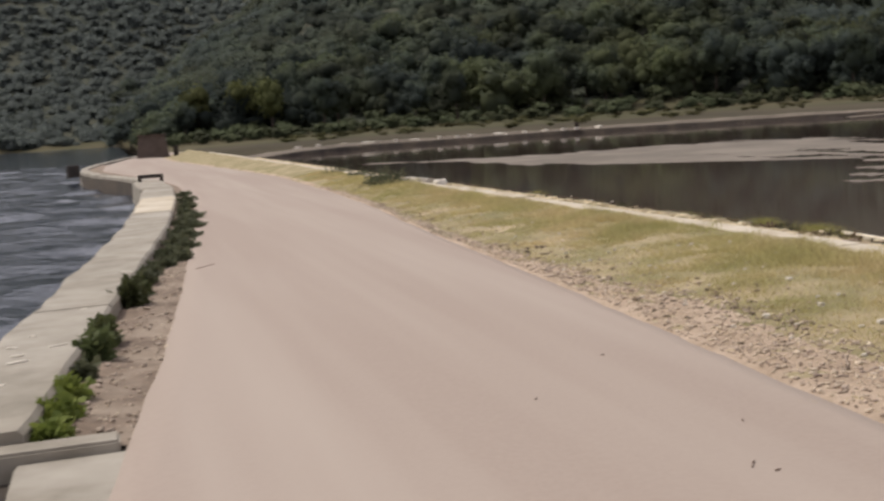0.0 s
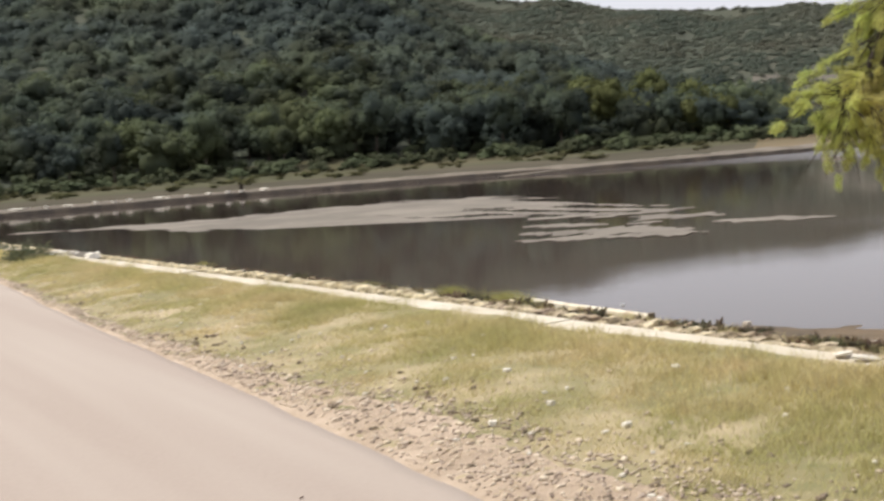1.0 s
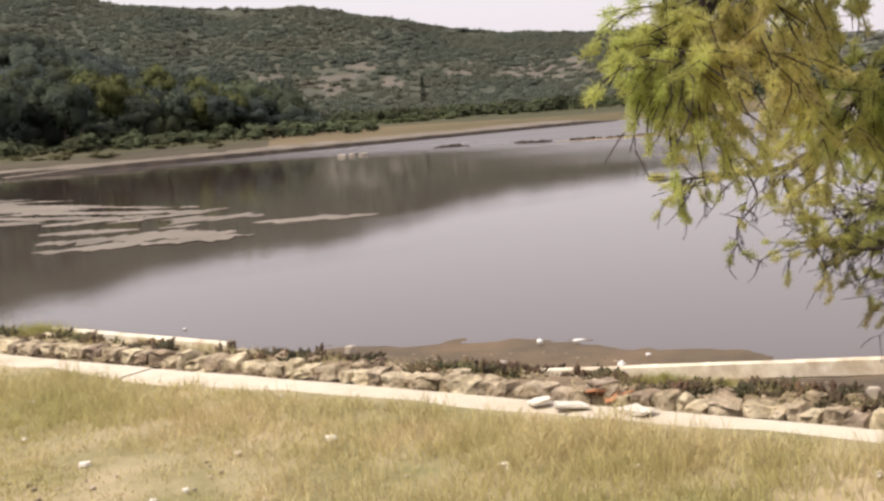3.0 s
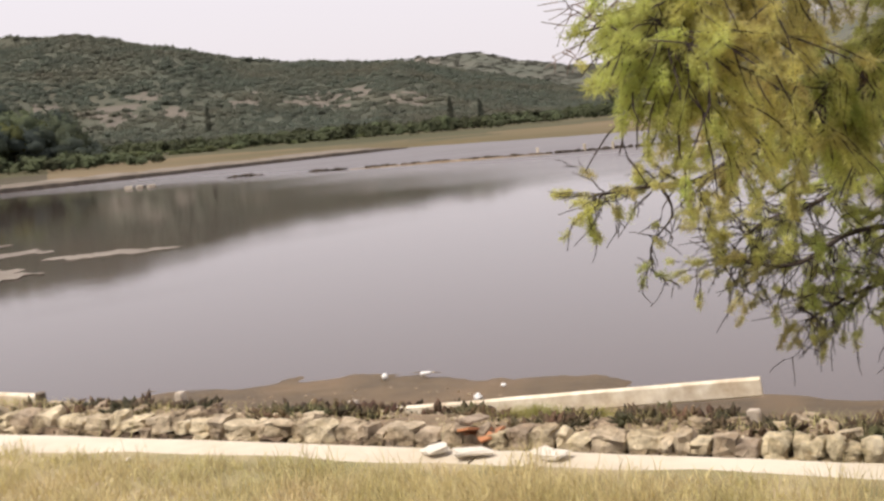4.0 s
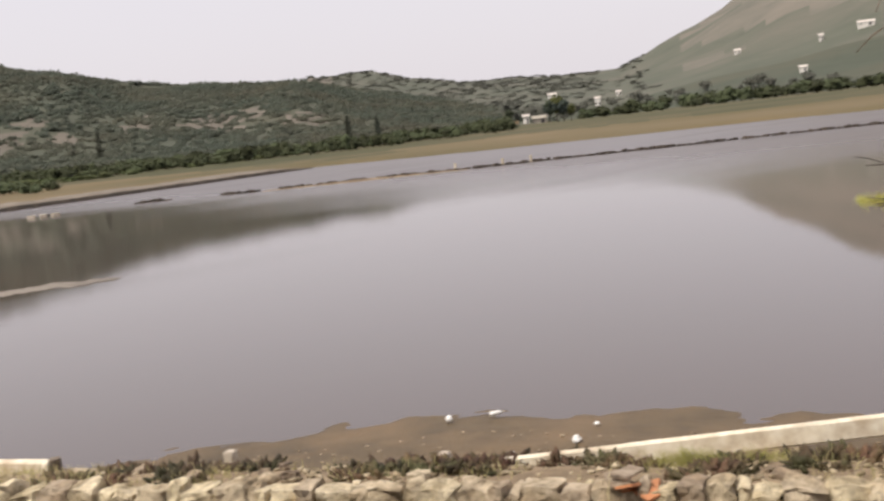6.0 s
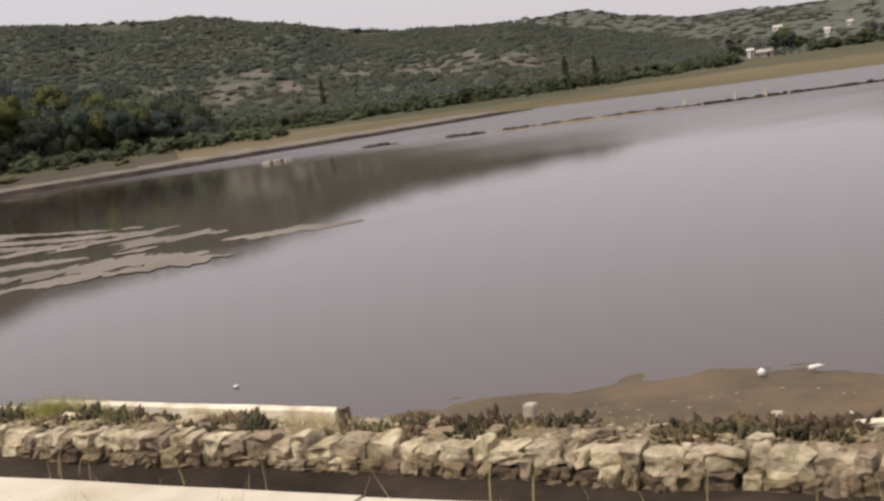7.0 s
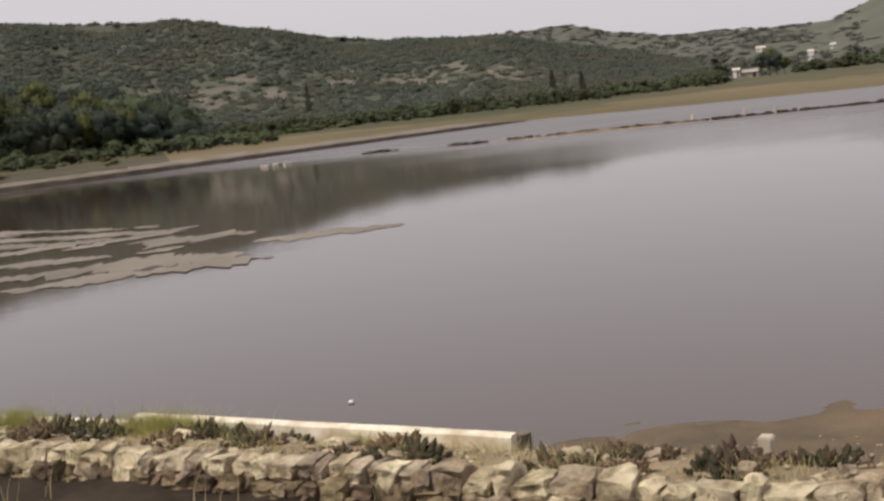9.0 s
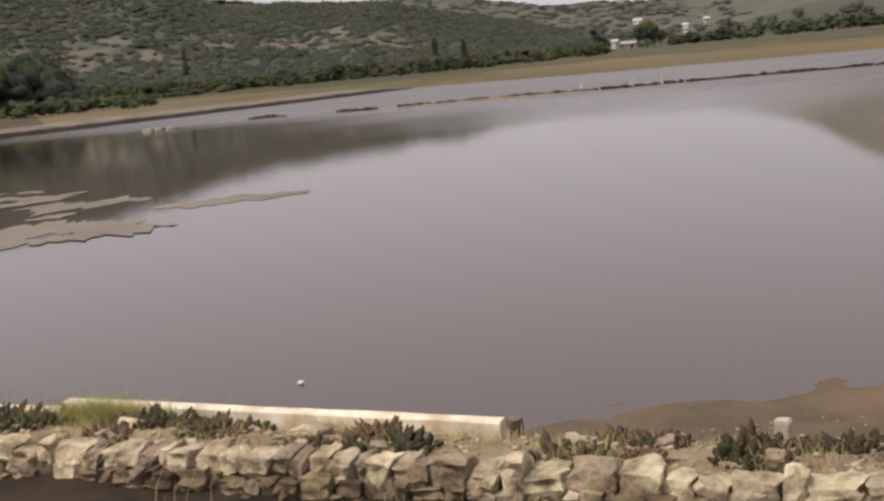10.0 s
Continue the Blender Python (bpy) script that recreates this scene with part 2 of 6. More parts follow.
M_MARSH = mat("salt_marsh", (0.08, 0.068, 0.045), (0.055, 0.049, 0.033), 0.3, 0.95, 0.0, c=(0.1, 0.084, 0.057), cscale=0.05, spec=0.1)
M_DRYMARSH = mat("golden_marsh_grass", (0.165, 0.125, 0.07), (0.07, 0.07, 0.036), 0.06, 0.95, 0.0, c=(0.18, 0.137, 0.084), cscale=0.03, spec=0.1)
M_GREENMARSH = mat("green_marsh_grass", (0.084, 0.082, 0.045), (0.062, 0.064, 0.035), 0.06, 0.95, 0.0, c=(0.12, 0.1, 0.062), cscale=0.02, spec=0.1)
M_MAT = mat("algae_mat", (0.2, 0.172, 0.14), (0.13, 0.112, 0.09), 0.9, 0.75, 0.0, c=(0.245, 0.212, 0.174), cscale=0.25, spec=0.2, detail=9.0)
M_WALLW = mat("white_render", (0.72, 0.69, 0.64), (0.62, 0.59, 0.54), 0.8, 0.9, 0)
M_ROOF = mat("pale_roof", (0.6, 0.55, 0.5), (0.5, 0.45, 0.4), 1.0, 0.9, 0)
M_TILE = mat("terracotta_shard", (0.5, 0.22, 0.1), (0.36, 0.16, 0.08), 12.0, 0.85, 0.3)
M_DARK = mat("dark_opening", (0.03, 0.03, 0.035), None, 2.0, 0.6, 0)
M_IRON = mat("rusted_iron", (0.05, 0.04, 0.035), (0.03, 0.025, 0.02), 20.0, 0.7, 0.2)
M_WHITE = mat("white_plastic", (0.8, 0.79, 0.76), (0.72, 0.7, 0.66), 15.0, 0.4, 0)
M_HUT = mat("dark_masonry", (0.13, 0.1, 0.085), (0.085, 0.066, 0.055), 2.0, 0.95, 0.4, 8.0)
M_POND = water_mat("pan_water", (0.082, 0.062, 0.052), 0.011, 1.2, 0.0006, 7.0, 0.0005, 2.2)
M_RIPPLE = water_mat("rippled_pan_water", (0.09, 0.072, 0.066), 0.1, 1.5, 0.012, 7.0, 0.003, 2.0)
M_SEA = water_mat("sea_water", (0.045, 0.054, 0.07), 0.06, 1.3, 0.05, 4.5, 0.02, 1.5)


# ---- mesh helpers ----
def mesh_np(name, verts, faces, mats, parent=None, tint=None, slots=None, smooth=False, normals=None):
    """One mesh object from arrays of places and corners."""
    me = bpy.data.meshes.new(name)
    verts, faces = np.asarray(verts, np.float32), np.asarray(faces, np.int32)
    k = faces.shape[1]
    me.vertices.add(len(verts))
    me.vertices.foreach_set("co", verts.ravel())
    me.loops.add(faces.size)
    me.loops.foreach_set("vertex_index", faces.ravel())
    me.polygons.add(len(faces))
    me.polygons.foreach_set("loop_start", np.arange(0, faces.size, k, dtype=np.int32))
    me.polygons.foreach_set("loop_total", np.full(len(faces), k, np.int32))
    for m in mats if isinstance(mats, (list, tuple)) else (mats,):
        me.materials.append(m)
    if slots is not None:
        me.polygons.foreach_set("material_index", np.asarray(slots, np.int32))
    if tint is not None:
        at = me.attributes.new("tint", "FLOAT", "POINT")
        at.data.foreach_set("value", np.asarray(tint, np.float32))
    if smooth:
        me.polygons.foreach_set("use_smooth", np.ones(len(faces), bool))
    me.update(calc_edges=True)
    me.validate()
    if normals is not None:
        me.polygons.foreach_set("use_smooth", np.ones(len(faces), bool))
        me.normals_split_custom_set_from_vertices(normals.tolist())
    ob = new(name, me)
    ob.parent = parent
    return ob


def part(name, bm, material, parent, label="", smooth=False):
    """A bmesh as one mesh object under a thing or a part."""
    me = bpy.data.meshes.new(name)
    if smooth:
        for f in bm.faces:
            f.smooth = True
    bm.to_mesh(me)
    bm.free()
    me.materials.append(material)
    ob = new(name, me)
    ob.parent = parent
    return tagged(ob, label) if label else ob


def box(bm, x0, x1, y0, y1, z0, z1, bevel=0.0, m=None):
    r = bmesh.ops.create_cube(bm, size=1, matrix=Matrix.LocRotScale(((x0 + x1) / 2, (y0 + y1) / 2, (z0 + z1) / 2), None, (x1 - x0, y1 - y0, z1 - z0)))
    vs = r["verts"]
    if bevel:
        es = list({e for v in vs for e in v.link_edges})
        r = bmesh.ops.bevel(bm, geom=es, offset=bevel, segments=2, affect="EDGES")
        vs = list({v for f in r["faces"] for v in f.verts} | {v for v in vs if v.is_valid})
    if m is not None:
        bmesh.ops.transform(bm, matrix=m, verts=[v for v in bm.verts if v in set(vs)])
    return bm


def roughen(bm, amount, scale, seed=0):
    for v in bm.verts:
        q = v.co * scale + Vector((seed * 3.7, seed * 1.3, seed * 7.1))
        v.co += Vector((noise.noise(q), noise.noise(q + Vector((31, 0, 0))), noise.noise(q + Vector((0, 57, 0))))) * amount
    return bm


def sheet(name, us, vs_of, z_of, material, parent=None, smooth=True):
    """A strip along the causeway: at each u the v values vs_of(u), at heights z_of(u, v, j)."""
    rows = [[P(u, v, z_of(u, v, j)) for j, v in enumerate(vs_of(u))] for u in us]
    k = len(rows[0])
    verts = [p for r in rows for p in r]
    faces = [(i * k + j, i * k + j + 1, (i + 1) * k + j + 1, (i + 1) * k + j) for i in range(len(rows) - 1) for j in range(k - 1)]
    return mesh_np(name, verts, [f[::-1] for f in faces], material, parent, smooth=smooth)


def table(us, vs):
    return lambda u: float(np.interp(u, us, vs))


def steps(a, b, near=0.25, grow=0.02, centre=6.0):
    """Places from a to b, close together near the centre."""
    out = [a]
    while out[-1] < b:
        out.append(out[-1] + near + grow * abs(out[-1] - centre))
    out[-1] = b
    return out


def fbm(x, y, s, seed=0.0):
    return noise.fractal(Vector((x * s, y * s, seed)), 0.9, 2.1, 4)


# ---- the land: one sheet to the horizon ----
NEAR_EL = ((-28, -24, -16, -8, 0, 2.7, 4.1, 5.4, 6.7, 8.2, 10, 11, 13.1, 15.1, 17.6, 19.9, 22.5, 25), (0, 3.5, 8.5, 9.8, 9.6, 8.4, 7.2, 6.0, 5.4, 4.9, 4.5, 3.9, 3.2, 2.6, 2.0, 1.3, 0.3, 0))
NEAR_R = ((-30, -10, 3, 15, 26), (340, 340, 320, 260, 190))
BARE_EL = ((-6, 2, 4, 6.3, 9.3, 13, 15.5, 17.2, 20, 22, 24, 27, 30, 33, 35, 38, 41, 43.2, 45.4, 48.5, 51), (8.6, 8.5, 7.95, 7.6, 7.05, 6.35, 6.05, 5.88, 5.75, 5.5, 5.3, 4.8, 4.15, 3.65, 3.4, 3.35, 2.65, 2.2, 1.55, 0.75, 0))
FAR_EL = ((34, 39, 42, 46, 48.5, 51.8, 53.8, 55.7, 57.9, 59.3, 61.5, 66, 75, 95, 115), (2.4, 3.35, 3.2, 2.45, 2.3, 2.1, 2.0, 2.9, 3.85, 4.5, 5.7, 7.6, 8.6, 6.0, 4.0))
LEFT_EL = ((-100, -70, -45, -28, -20, -10), (6, 9, 10.5, 10.0, 9.0, 0))
EYE = (1.7, 5.0)


def ramp01(t):
    t = np.clip(t, 0, 1)
    return t * t * (3 - 2 * t)


def land_height(x, y):
    """Heights of the ground, by arrays of places."""
    dx, dy = x - EYE[0], y - EYE[1]
    r, az = np.hypot(dx, dy), np.degrees(np.arctan2(dx, dy))
    dike = np.interp(x, (-60, -6, 12, 26, 50, 90), (86, 93, 93.5, 91, 98, 112))
    north = np.minimum(y - dike, (x + 34.5) * 0.905 + (y - 74) * 0.424)
    left = (x + 155) * 0.22 + (y - 262) * 0.975
    east = x - np.interp(y, (-80, 10, 45, 60, 78, 90, 112), (120, 106, 99, 100, 91, 87, 85))
    south = -y - 90 - 0.2 * x
    d = np.maximum(np.maximum(north, left), np.maximum(east, south))
    z = np.where(d > 0, -0.55 + 0.35 * np.clip(d / 3, 0, 1) + np.clip(d * 0.009, 0, 1.4), np.maximum(-1.8, -0.62 + d * 0.4))
    wob = 1 + 0.09 * np.sin(az * 0.55 + r * 0.011) + 0.06 * np.sin(az * 1.1 - r * 0.017)

    def hill(el, rb, rr, fall=0.25, crest=2.0):
        top = rr * np.tan(np.radians(el))
        up = ramp01((r - rb) / (rr - rb)) * 0.55 + np.clip((r - rb) / (rr - rb), 0, 1) * 0.45
        return np.where(r < rr, top * np.minimum(up * np.where(up < 0.98, wob * 0.5 + 0.5, 1), crest), top * np.clip(1 - fall * (r - rr) / rr, 0, 1))

    near = hill(np.interp(az, *NEAR_EL, left=0, right=0), 150.0, np.interp(az, *NEAR_R), 0.5)
    bare = hill(np.interp(az, *BARE_EL, left=0, right=0), 335.0, 660.0, 0.4, 1.0)
    far = hill(np.interp(az, *FAR_EL, left=0, right=3.0), 520.0, 1650.0)
    lft = hill(np.interp(az, *LEFT_EL, left=4, right=0), 300.0, 560.0, 0.3)
    back = hill(np.where(np.abs(az) > 100, 3.0, 0.0), 400.0, 1200.0)
    hills = np.maximum.reduce([near, bare, far, lft, back]) * (d > 0)
    return np.where(d > 0, z + hills, z)


BALD = ((19.5, 1.9, 1.0), (21.1, 2.3, 1.2), (24, 1.85, 1.5), (25.8, 2.6, 0.9), (27, 1.75, 1.2), (30.4, 2.1, 1.3), (34, 1.8, 1.7), (36, 2.0, 1.0), (38.6, 1.45, 1.5))


def bare_slope(x, y, z):
    """How bare the dry hillside is: 0 scrub, 1 stony earth."""
    r = math.hypot(x - EYE[0], y - EYE[1])
    az, el = math.degrees(math.atan2(x - EYE[0], y - EYE[1])), math.degrees(math.atan2(z - 1.6, r))
    q = max(math.exp(-((az - a) / w) ** 2 - ((el - e) / (0.33 * w)) ** 2) for a, e, w in BALD)
    return q + 0.6 * noise.fractal(Vector((x * 0.06, y * 0.06, 7.0)), 0.9, 2.0, 3) - 0.05


radii = np.concatenate([[0], np.geomspace(20, 330, 70), np.geomspace(335, 700, 60), np.geomspace(725, 4200, 40)])
angs = np.radians(np.concatenate([np.linspace(-180, 14, 195)[:-1], np.linspace(14, 46, 129)[:-1], np.linspace(46, 180, 135)[:-1]]))
gx = EYE[0] + radii[:, None] * np.sin(angs)[None]
gy = EYE[1] + radii[:, None] * np.cos(angs)[None]
gz = land_height(gx, gy)
gz[0, :] = -1.8
n_a = len(angs)
gi = np.arange(len(radii) - 1)[:, None] * n_a + np.arange(n_a)[None]
gj = np.arange(len(radii) - 1)[:, None] * n_a + (np.arange(n_a)[None] + 1) % n_a
faces = np.stack([gi, gi + n_a, gj + n_a, gj], -1).reshape(-1, 4)
fr = np.repeat((radii[:-1] + radii[1:]) / 2, n_a)
fz = gz.reshape(-1)[faces].mean(1)
fc = np.stack([gx, gy, gz], -1).reshape(-1, 3)[faces].mean(1)
faz = np.degrees(np.arctan2(fc[:, 0] - EYE[0], fc[:, 1] - EYE[1]))
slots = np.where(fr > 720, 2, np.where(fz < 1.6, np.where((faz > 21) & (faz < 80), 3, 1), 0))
for i in np.nonzero((slots == 3) | ((slots == 1) & (fr > 112)))[0]:
    if fr[i] > 165 - (60 if slots[i] == 1 else 0) + 45 * fbm(fc[i][0], fc[i][1], 0.02, 3):
        slots[i] = 5
for i in np.nonzero((slots == 2) & (faz > 40) & (faz < 100))[0]:
    if faz[i] < 57.5 or fz[i] < 70 + 60 * fbm(fc[i][0], fc[i][1], 0.006, 6):
        slots[i] = 6
for i in np.nonzero((slots == 0) & (faz > 14) & (faz < 46) & (fr > 330))[0]:
    if bare_slope(*fc[i]) > 0.54:
        slots[i] = 4
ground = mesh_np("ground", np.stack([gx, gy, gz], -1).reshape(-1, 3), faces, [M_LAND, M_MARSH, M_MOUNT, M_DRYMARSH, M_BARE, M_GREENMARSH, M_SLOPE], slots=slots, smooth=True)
tagged(ground, "scrub-covered hills and brown salt marsh round the pan", "ground", kind="structure")

# two stretches of water, one on either side of the causeway
def water_sheet(name, v0, v1, z, material, label):
    us = (-4000, -400, -40, 40, 300, 4000)
    ob = mesh_np(name, [P(u, v, z) for u in us for v in (v0, v1)], [(2 * i, 2 * i + 1, 2 * i + 3, 2 * i + 2)[::-1] for i in range(len(us) - 1)], material)
    return tagged(ob, label, "water", kind="structure")


water_sheet("water", 4.0, 4000, W, M_POND, "still brown water of a shallow salt pan")
water_sheet("water", -4000, 4.0, W - 0.22, M_SEA, "dark rippled sea beside the causeway")

rip = mesh_np("water", [(x, y, W + 0.006) for x, y in ((-24, 92), (12, 88), (33, 71), (42.3, 62.5), (50.3, 51.7), (57.7, 42.7), (58, 33), (50, 18), (40, -10), (60, -60), (125, -60), (125, 60), (95, 118), (40, 118), (-24, 106))],
              [tuple(range(15))], M_RIPPLE)
tagged(rip, "pale wind-rippled water beyond the broken stones", "water", kind="structure")

# the sea's waves close to the wall
us_w, vs_w = np.arange(1, 100, 0.45), np.arange(-62, 5.2, 0.4)
gu, gv = np.meshgrid(us_w, vs_w, indexing="ij")
wz = np.array([[noise.fractal(Vector((a * 0.9, b * 0.3, 2.0)), 0.9, 2.2, 3) for b in vs_w] for a in us_w])
wave = np.stack([-SA * gu + CA * gv, CA * gu + SA * gv, W - 0.06 + 0.13 * wz], -1).reshape(-1, 3)
k = len(vs_w)
wi = (np.arange(len(us_w) - 1)[:, None] * k + np.arange(k - 1)[None]).reshape(-1)
tagged(mesh_np("water", wave, np.stack([wi, wi + k, wi + k + 1, wi + 1], -1)[:, ::-1], M_SEA, smooth=True), "dark sea with small glinting waves", "water", kind="structure")

# ---- the causeway ----
VL = table((-30, 0, 3.5, 7, 10.5, 14.4, 20, 26, 35, 46, 56, 66, 80, 96), (0.9, 1.1, 1.34, 1.77, 2.12, 2.46, 2.95, 3.36, 3.46, 2.4, 1.2, 1.3, 2.7, 5))
VR = table((-30, 0, 3.5, 7, 10.5, 14.4, 20, 26, 35, 46, 56, 66, 80, 96), (4.8, 4.9, 4.98, 5.25, 5.5, 5.75, 6.2, 6.45, 6.66, 6.2, 5.6, 5.0, 5.0, 7.5))
VI = table((-30, 4.7, 7, 9.8, 17.7, 26, 32, 38, 44, 50, 56, 62, 70, 83, 96), (0.4, 0.98, 1.2, 1.52, 2.36, 2.95, 3.2, 3.1, 2.3, 1.2, 0.6, 0.5, 1.1, 2.8, 5))
KERB_IN, KERB_OUT = 7.93, 8.22
KERB_TOP = 0.13


def road_z(u, v, j=0):
    a, b = VL(u), VR(u)
    s = (v - a) / (b - a)
    return 0.035 * (1 - (2 * s - 1) ** 2) + 0.006 * fbm(u, v, 0.5) - 0.025


us = steps(-30, 96, 0.22, 0.025)


def road_vs(u):
    a = VL(u) + 0.015 * fbm(u, 0, 0.8, 3) + 0.008 * fbm(u, 0, 4.0, 5)
    b = VR(u) + 0.035 * fbm(u, 9, 0.6, 3) + 0.02 * fbm(u, 9, 3.5, 5)
    return [a, a + 0.02] + [a + (b - a) * s for s in (0.06, 0.15, 0.3, 0.45, 0.6, 0.75, 0.88, 0.96)] + [b - 0.02, b]


tagged(sheet("road", us, road_vs, lambda u, v, j: road_z(u, v) if 0 < j < 11 else -0.045, M_ROAD),
       "pale worn single-lane road along the causeway", "road", kind="structure")


def verge_z(u, v, j=0):
    s = (v - VR(u)) / (KERB_IN - VR(u))
    return -0.035 + 0.05 * min(1, max(0, s * 2.2)) + (KERB_TOP - 0.02) * max(0, s) ** 1.4 + 0.035 * fbm(u, v, 0.7, 2) + 0.012 * fbm(u, v, 4.0, 4)


def verge_vs(u):
    a, b = VR(u) + 0.06, KERB_IN + 0.03
    return [a + (b - a) * i / 16 for i in range(17)]


tagged(sheet("verge", us, verge_vs, verge_z, M_VERGE), "gravelly grass verge between the road and the kerb", "verge", kind="structure")


def shoulder_w(u):
    return max(0.16, max(0.12, 1.0 - 0.085 * max(0, u - 2)) + 0.22 * fbm(u, 2, 0.9, 91) + 0.08 * fbm(u, 2, 4.0, 92))


tagged(sheet("gravel_shoulder", steps(-10, 90, 0.1, 0.02), lambda u: [VR(u) - 0.03 + (shoulder_w(u) + 0.13) * i / 10 for i in range(11)],
             lambda u, v, j: verge_z(u, v) + (-0.02 if j == 0 else 0.004 if j < 8 else 0.004 - 0.012 * (j - 7)) + 0.006 * fbm(u, v, 9.0, 93), M_SHOULDER), "pinkish gravelly soil beside the road", "shoulder", kind="structure")


def strip_z(u, v, j=0):
    return -0.05 + 0.03 * fbm(u, v, 2.0, 6) + 0.02 * fbm(u, v, 7.0, 8)


tagged(sheet("dirt_strip", steps(4.65, 70, 0.15, 0.03), lambda u: [VI(u) - 0.1 + (VL(u) + 0.2 - VI(u)) * i / 8 for i in range(9)], strip_z, M_DIRT),
       "crumbled stony earth between the sea wall and the road", "dirt strip", kind="structure")

# body of the causeway under it all, from the sea wall to the kerb
body_us = steps(-30, 96, 1.0, 0.05)
tagged(sheet("causeway_body", body_us, lambda u: [VI(u) - 0.5, VI(u) - 0.48, KERB_OUT - 0.04, KERB_OUT - 0.02],
             lambda u, v, j: -1.9 if j in (0, 3) else -0.12, M_DARKSTONE, smooth=False), "dark stone body of the causeway", "causeway", kind="structure")

# sea wall: a row of cast slabs of uneven length
sea_wall = tagged(new("sea_wall"), "low weathered concrete sea wall beside the road", "wall", kind="structure")
u = -28.0
rnd = random.Random(5)
while u < 92:
    ln = rnd.uniform(3.0, 5.2) * (1 + max(0, u - 25) * 0.04)
    top = (0.075 if u < 36 else 0.03) + rnd.uniform(-0.012, 0.015)
    w = 0.72 + 0.007 * max(0, u - 8) if u < 36 else 0.4
    bm = bmesh.new()
    n_s = 12
    ring = []
    for i in range(n_s + 1):
        uu = u + 0.004 + (ln - 0.008) * i / n_s
        vi = VI(uu) + 0.02 * fbm(uu, 1, 2.0, 11)
        vo = vi - w + 0.07 * fbm(uu, 2, 0.9, 12) + 0.03 * fbm(uu, 2, 3.5, 17)
        t = top + 0.012 * fbm(uu, 3, 1.5, 13)
        prof = [(vi, -0.2), (vi, t - 0.03), (vi - 0.03, t), (vo + 0.04, t - 0.005), (vo, t - 0.05), (vo - 0.06, W - 0.4)]
        ring.append([bm.verts.new(P(uu, a, b)) for a, b in prof])
    for i in range(n_s):
        for j in range(5):
            bm.faces.new((ring[i][j], ring[i][j + 1], ring[i + 1][j + 1], ring[i + 1][j]))
    bm.faces.new(ring[0][::-1])
    bm.faces.new(ring[-1])
    bmesh.ops.recalc_face_normals(bm, faces=bm.faces)
    part("slab", bm, M_KERB if 20 < u < 24 else M_CONC, sea_wall)
    u += ln
    if u < 4.72 and u + 3.0 > 0.6:
        u = 4.72
        rnd = random.Random(5)
    
# kerb: cast lengths with a face down to the ditch
kerb = tagged(new("kerb"), "pale concrete kerb along the ditch", "kerb", kind="structure")
u = -14.0
while u < 72:
    ln = rnd.uniform(2.2, 3.6) * (1 + max(0, u - 20) * 0.05)
    dz, dv = rnd.uniform(-0.008, 0.014), rnd.uniform(-0.012, 0.012)
    bm = bmesh.new()
    ring = []
    for i in range(9):
        uu = u + 0.008 + (ln - 0.016) * i / 8
        a = KERB_IN + dv + 0.05 * fbm(uu, 4, 1.5, 14)
        b = KERB_OUT + dv + 0.02 * fbm(uu, 5, 3.0, 15)
        t = KERB_TOP + dz + 0.01 * fbm(uu, 6, 2.0, 16)
        prof = [(a, -0.15), (a, t - 0.015), (a + 0.015, t), (b - 0.02, t), (b, t - 0.025), (b + 0.01, W - 0.3)]
        ring.append([bm.verts.new(P(uu, x, z)) for x, z in prof])
    for i in range(8):
        for j in range(5):
            bm.faces.new((ring[i][j], ring[i][j + 1], ring[i + 1][j + 1], ring[i + 1][j]))
    bm.faces.new(ring[0][::-1])
    bm.faces.new(ring[-1])
    bmesh.ops.recalc_face_normals(bm, faces=bm.faces)
    part("kerb_length", bm, M_KERB, kerb)
    u += ln

def wall_rise(u):
    """The bank climbs a little along the causeway."""
    return 0.009 * (max(2.0, min(14.0, u)) - 8.0)


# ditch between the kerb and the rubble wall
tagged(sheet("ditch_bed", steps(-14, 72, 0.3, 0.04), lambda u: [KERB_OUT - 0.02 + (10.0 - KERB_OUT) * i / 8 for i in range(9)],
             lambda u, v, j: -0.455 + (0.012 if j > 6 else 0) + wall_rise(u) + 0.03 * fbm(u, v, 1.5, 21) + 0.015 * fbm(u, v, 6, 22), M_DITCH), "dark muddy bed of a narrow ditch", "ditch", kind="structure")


def berm_z(u, v, j=0):
    s = (v - 10.05) / 0.95
    return -0.42 + (0.07 + wall_rise(u)) * max(0, 1 - max(0, s) / 0.8) + 0.035 * math.sin(min(1, max(0, s)) * math.pi) + 0.03 * fbm(u, v, 1.6, 31) + 0.02 * fbm(u, v, 6.0, 32) - 0.065 * min(1, max(0, (s - 0.5) / 0.35)) - (0.5 if j == 0 else 0) - (0.35 if j == 10 else 0)


tagged(sheet("berm", steps(-14, 72, 0.16, 0.03), lambda u: [10.04, 10.06] + [10.06 + 0.9 * i / 8 for i in range(1, 9)] + [11.02], berm_z, M_EARTH),
       "stony earth bank between the ditch and the pan", "bank", kind="structure")

MUD_V = table((-14, 0, 1.8, 3.0, 3.7, 4.2, 5.2, 6.2, 7.0, 8.0, 9.0, 9.8, 10.6, 12, 72), (11.2, 11.25, 11.45, 11.6, 11.78, 11.96, 12.24, 12.4, 12.47, 12.13, 11.65, 11.13, 11.0, 11.0, 11.0))
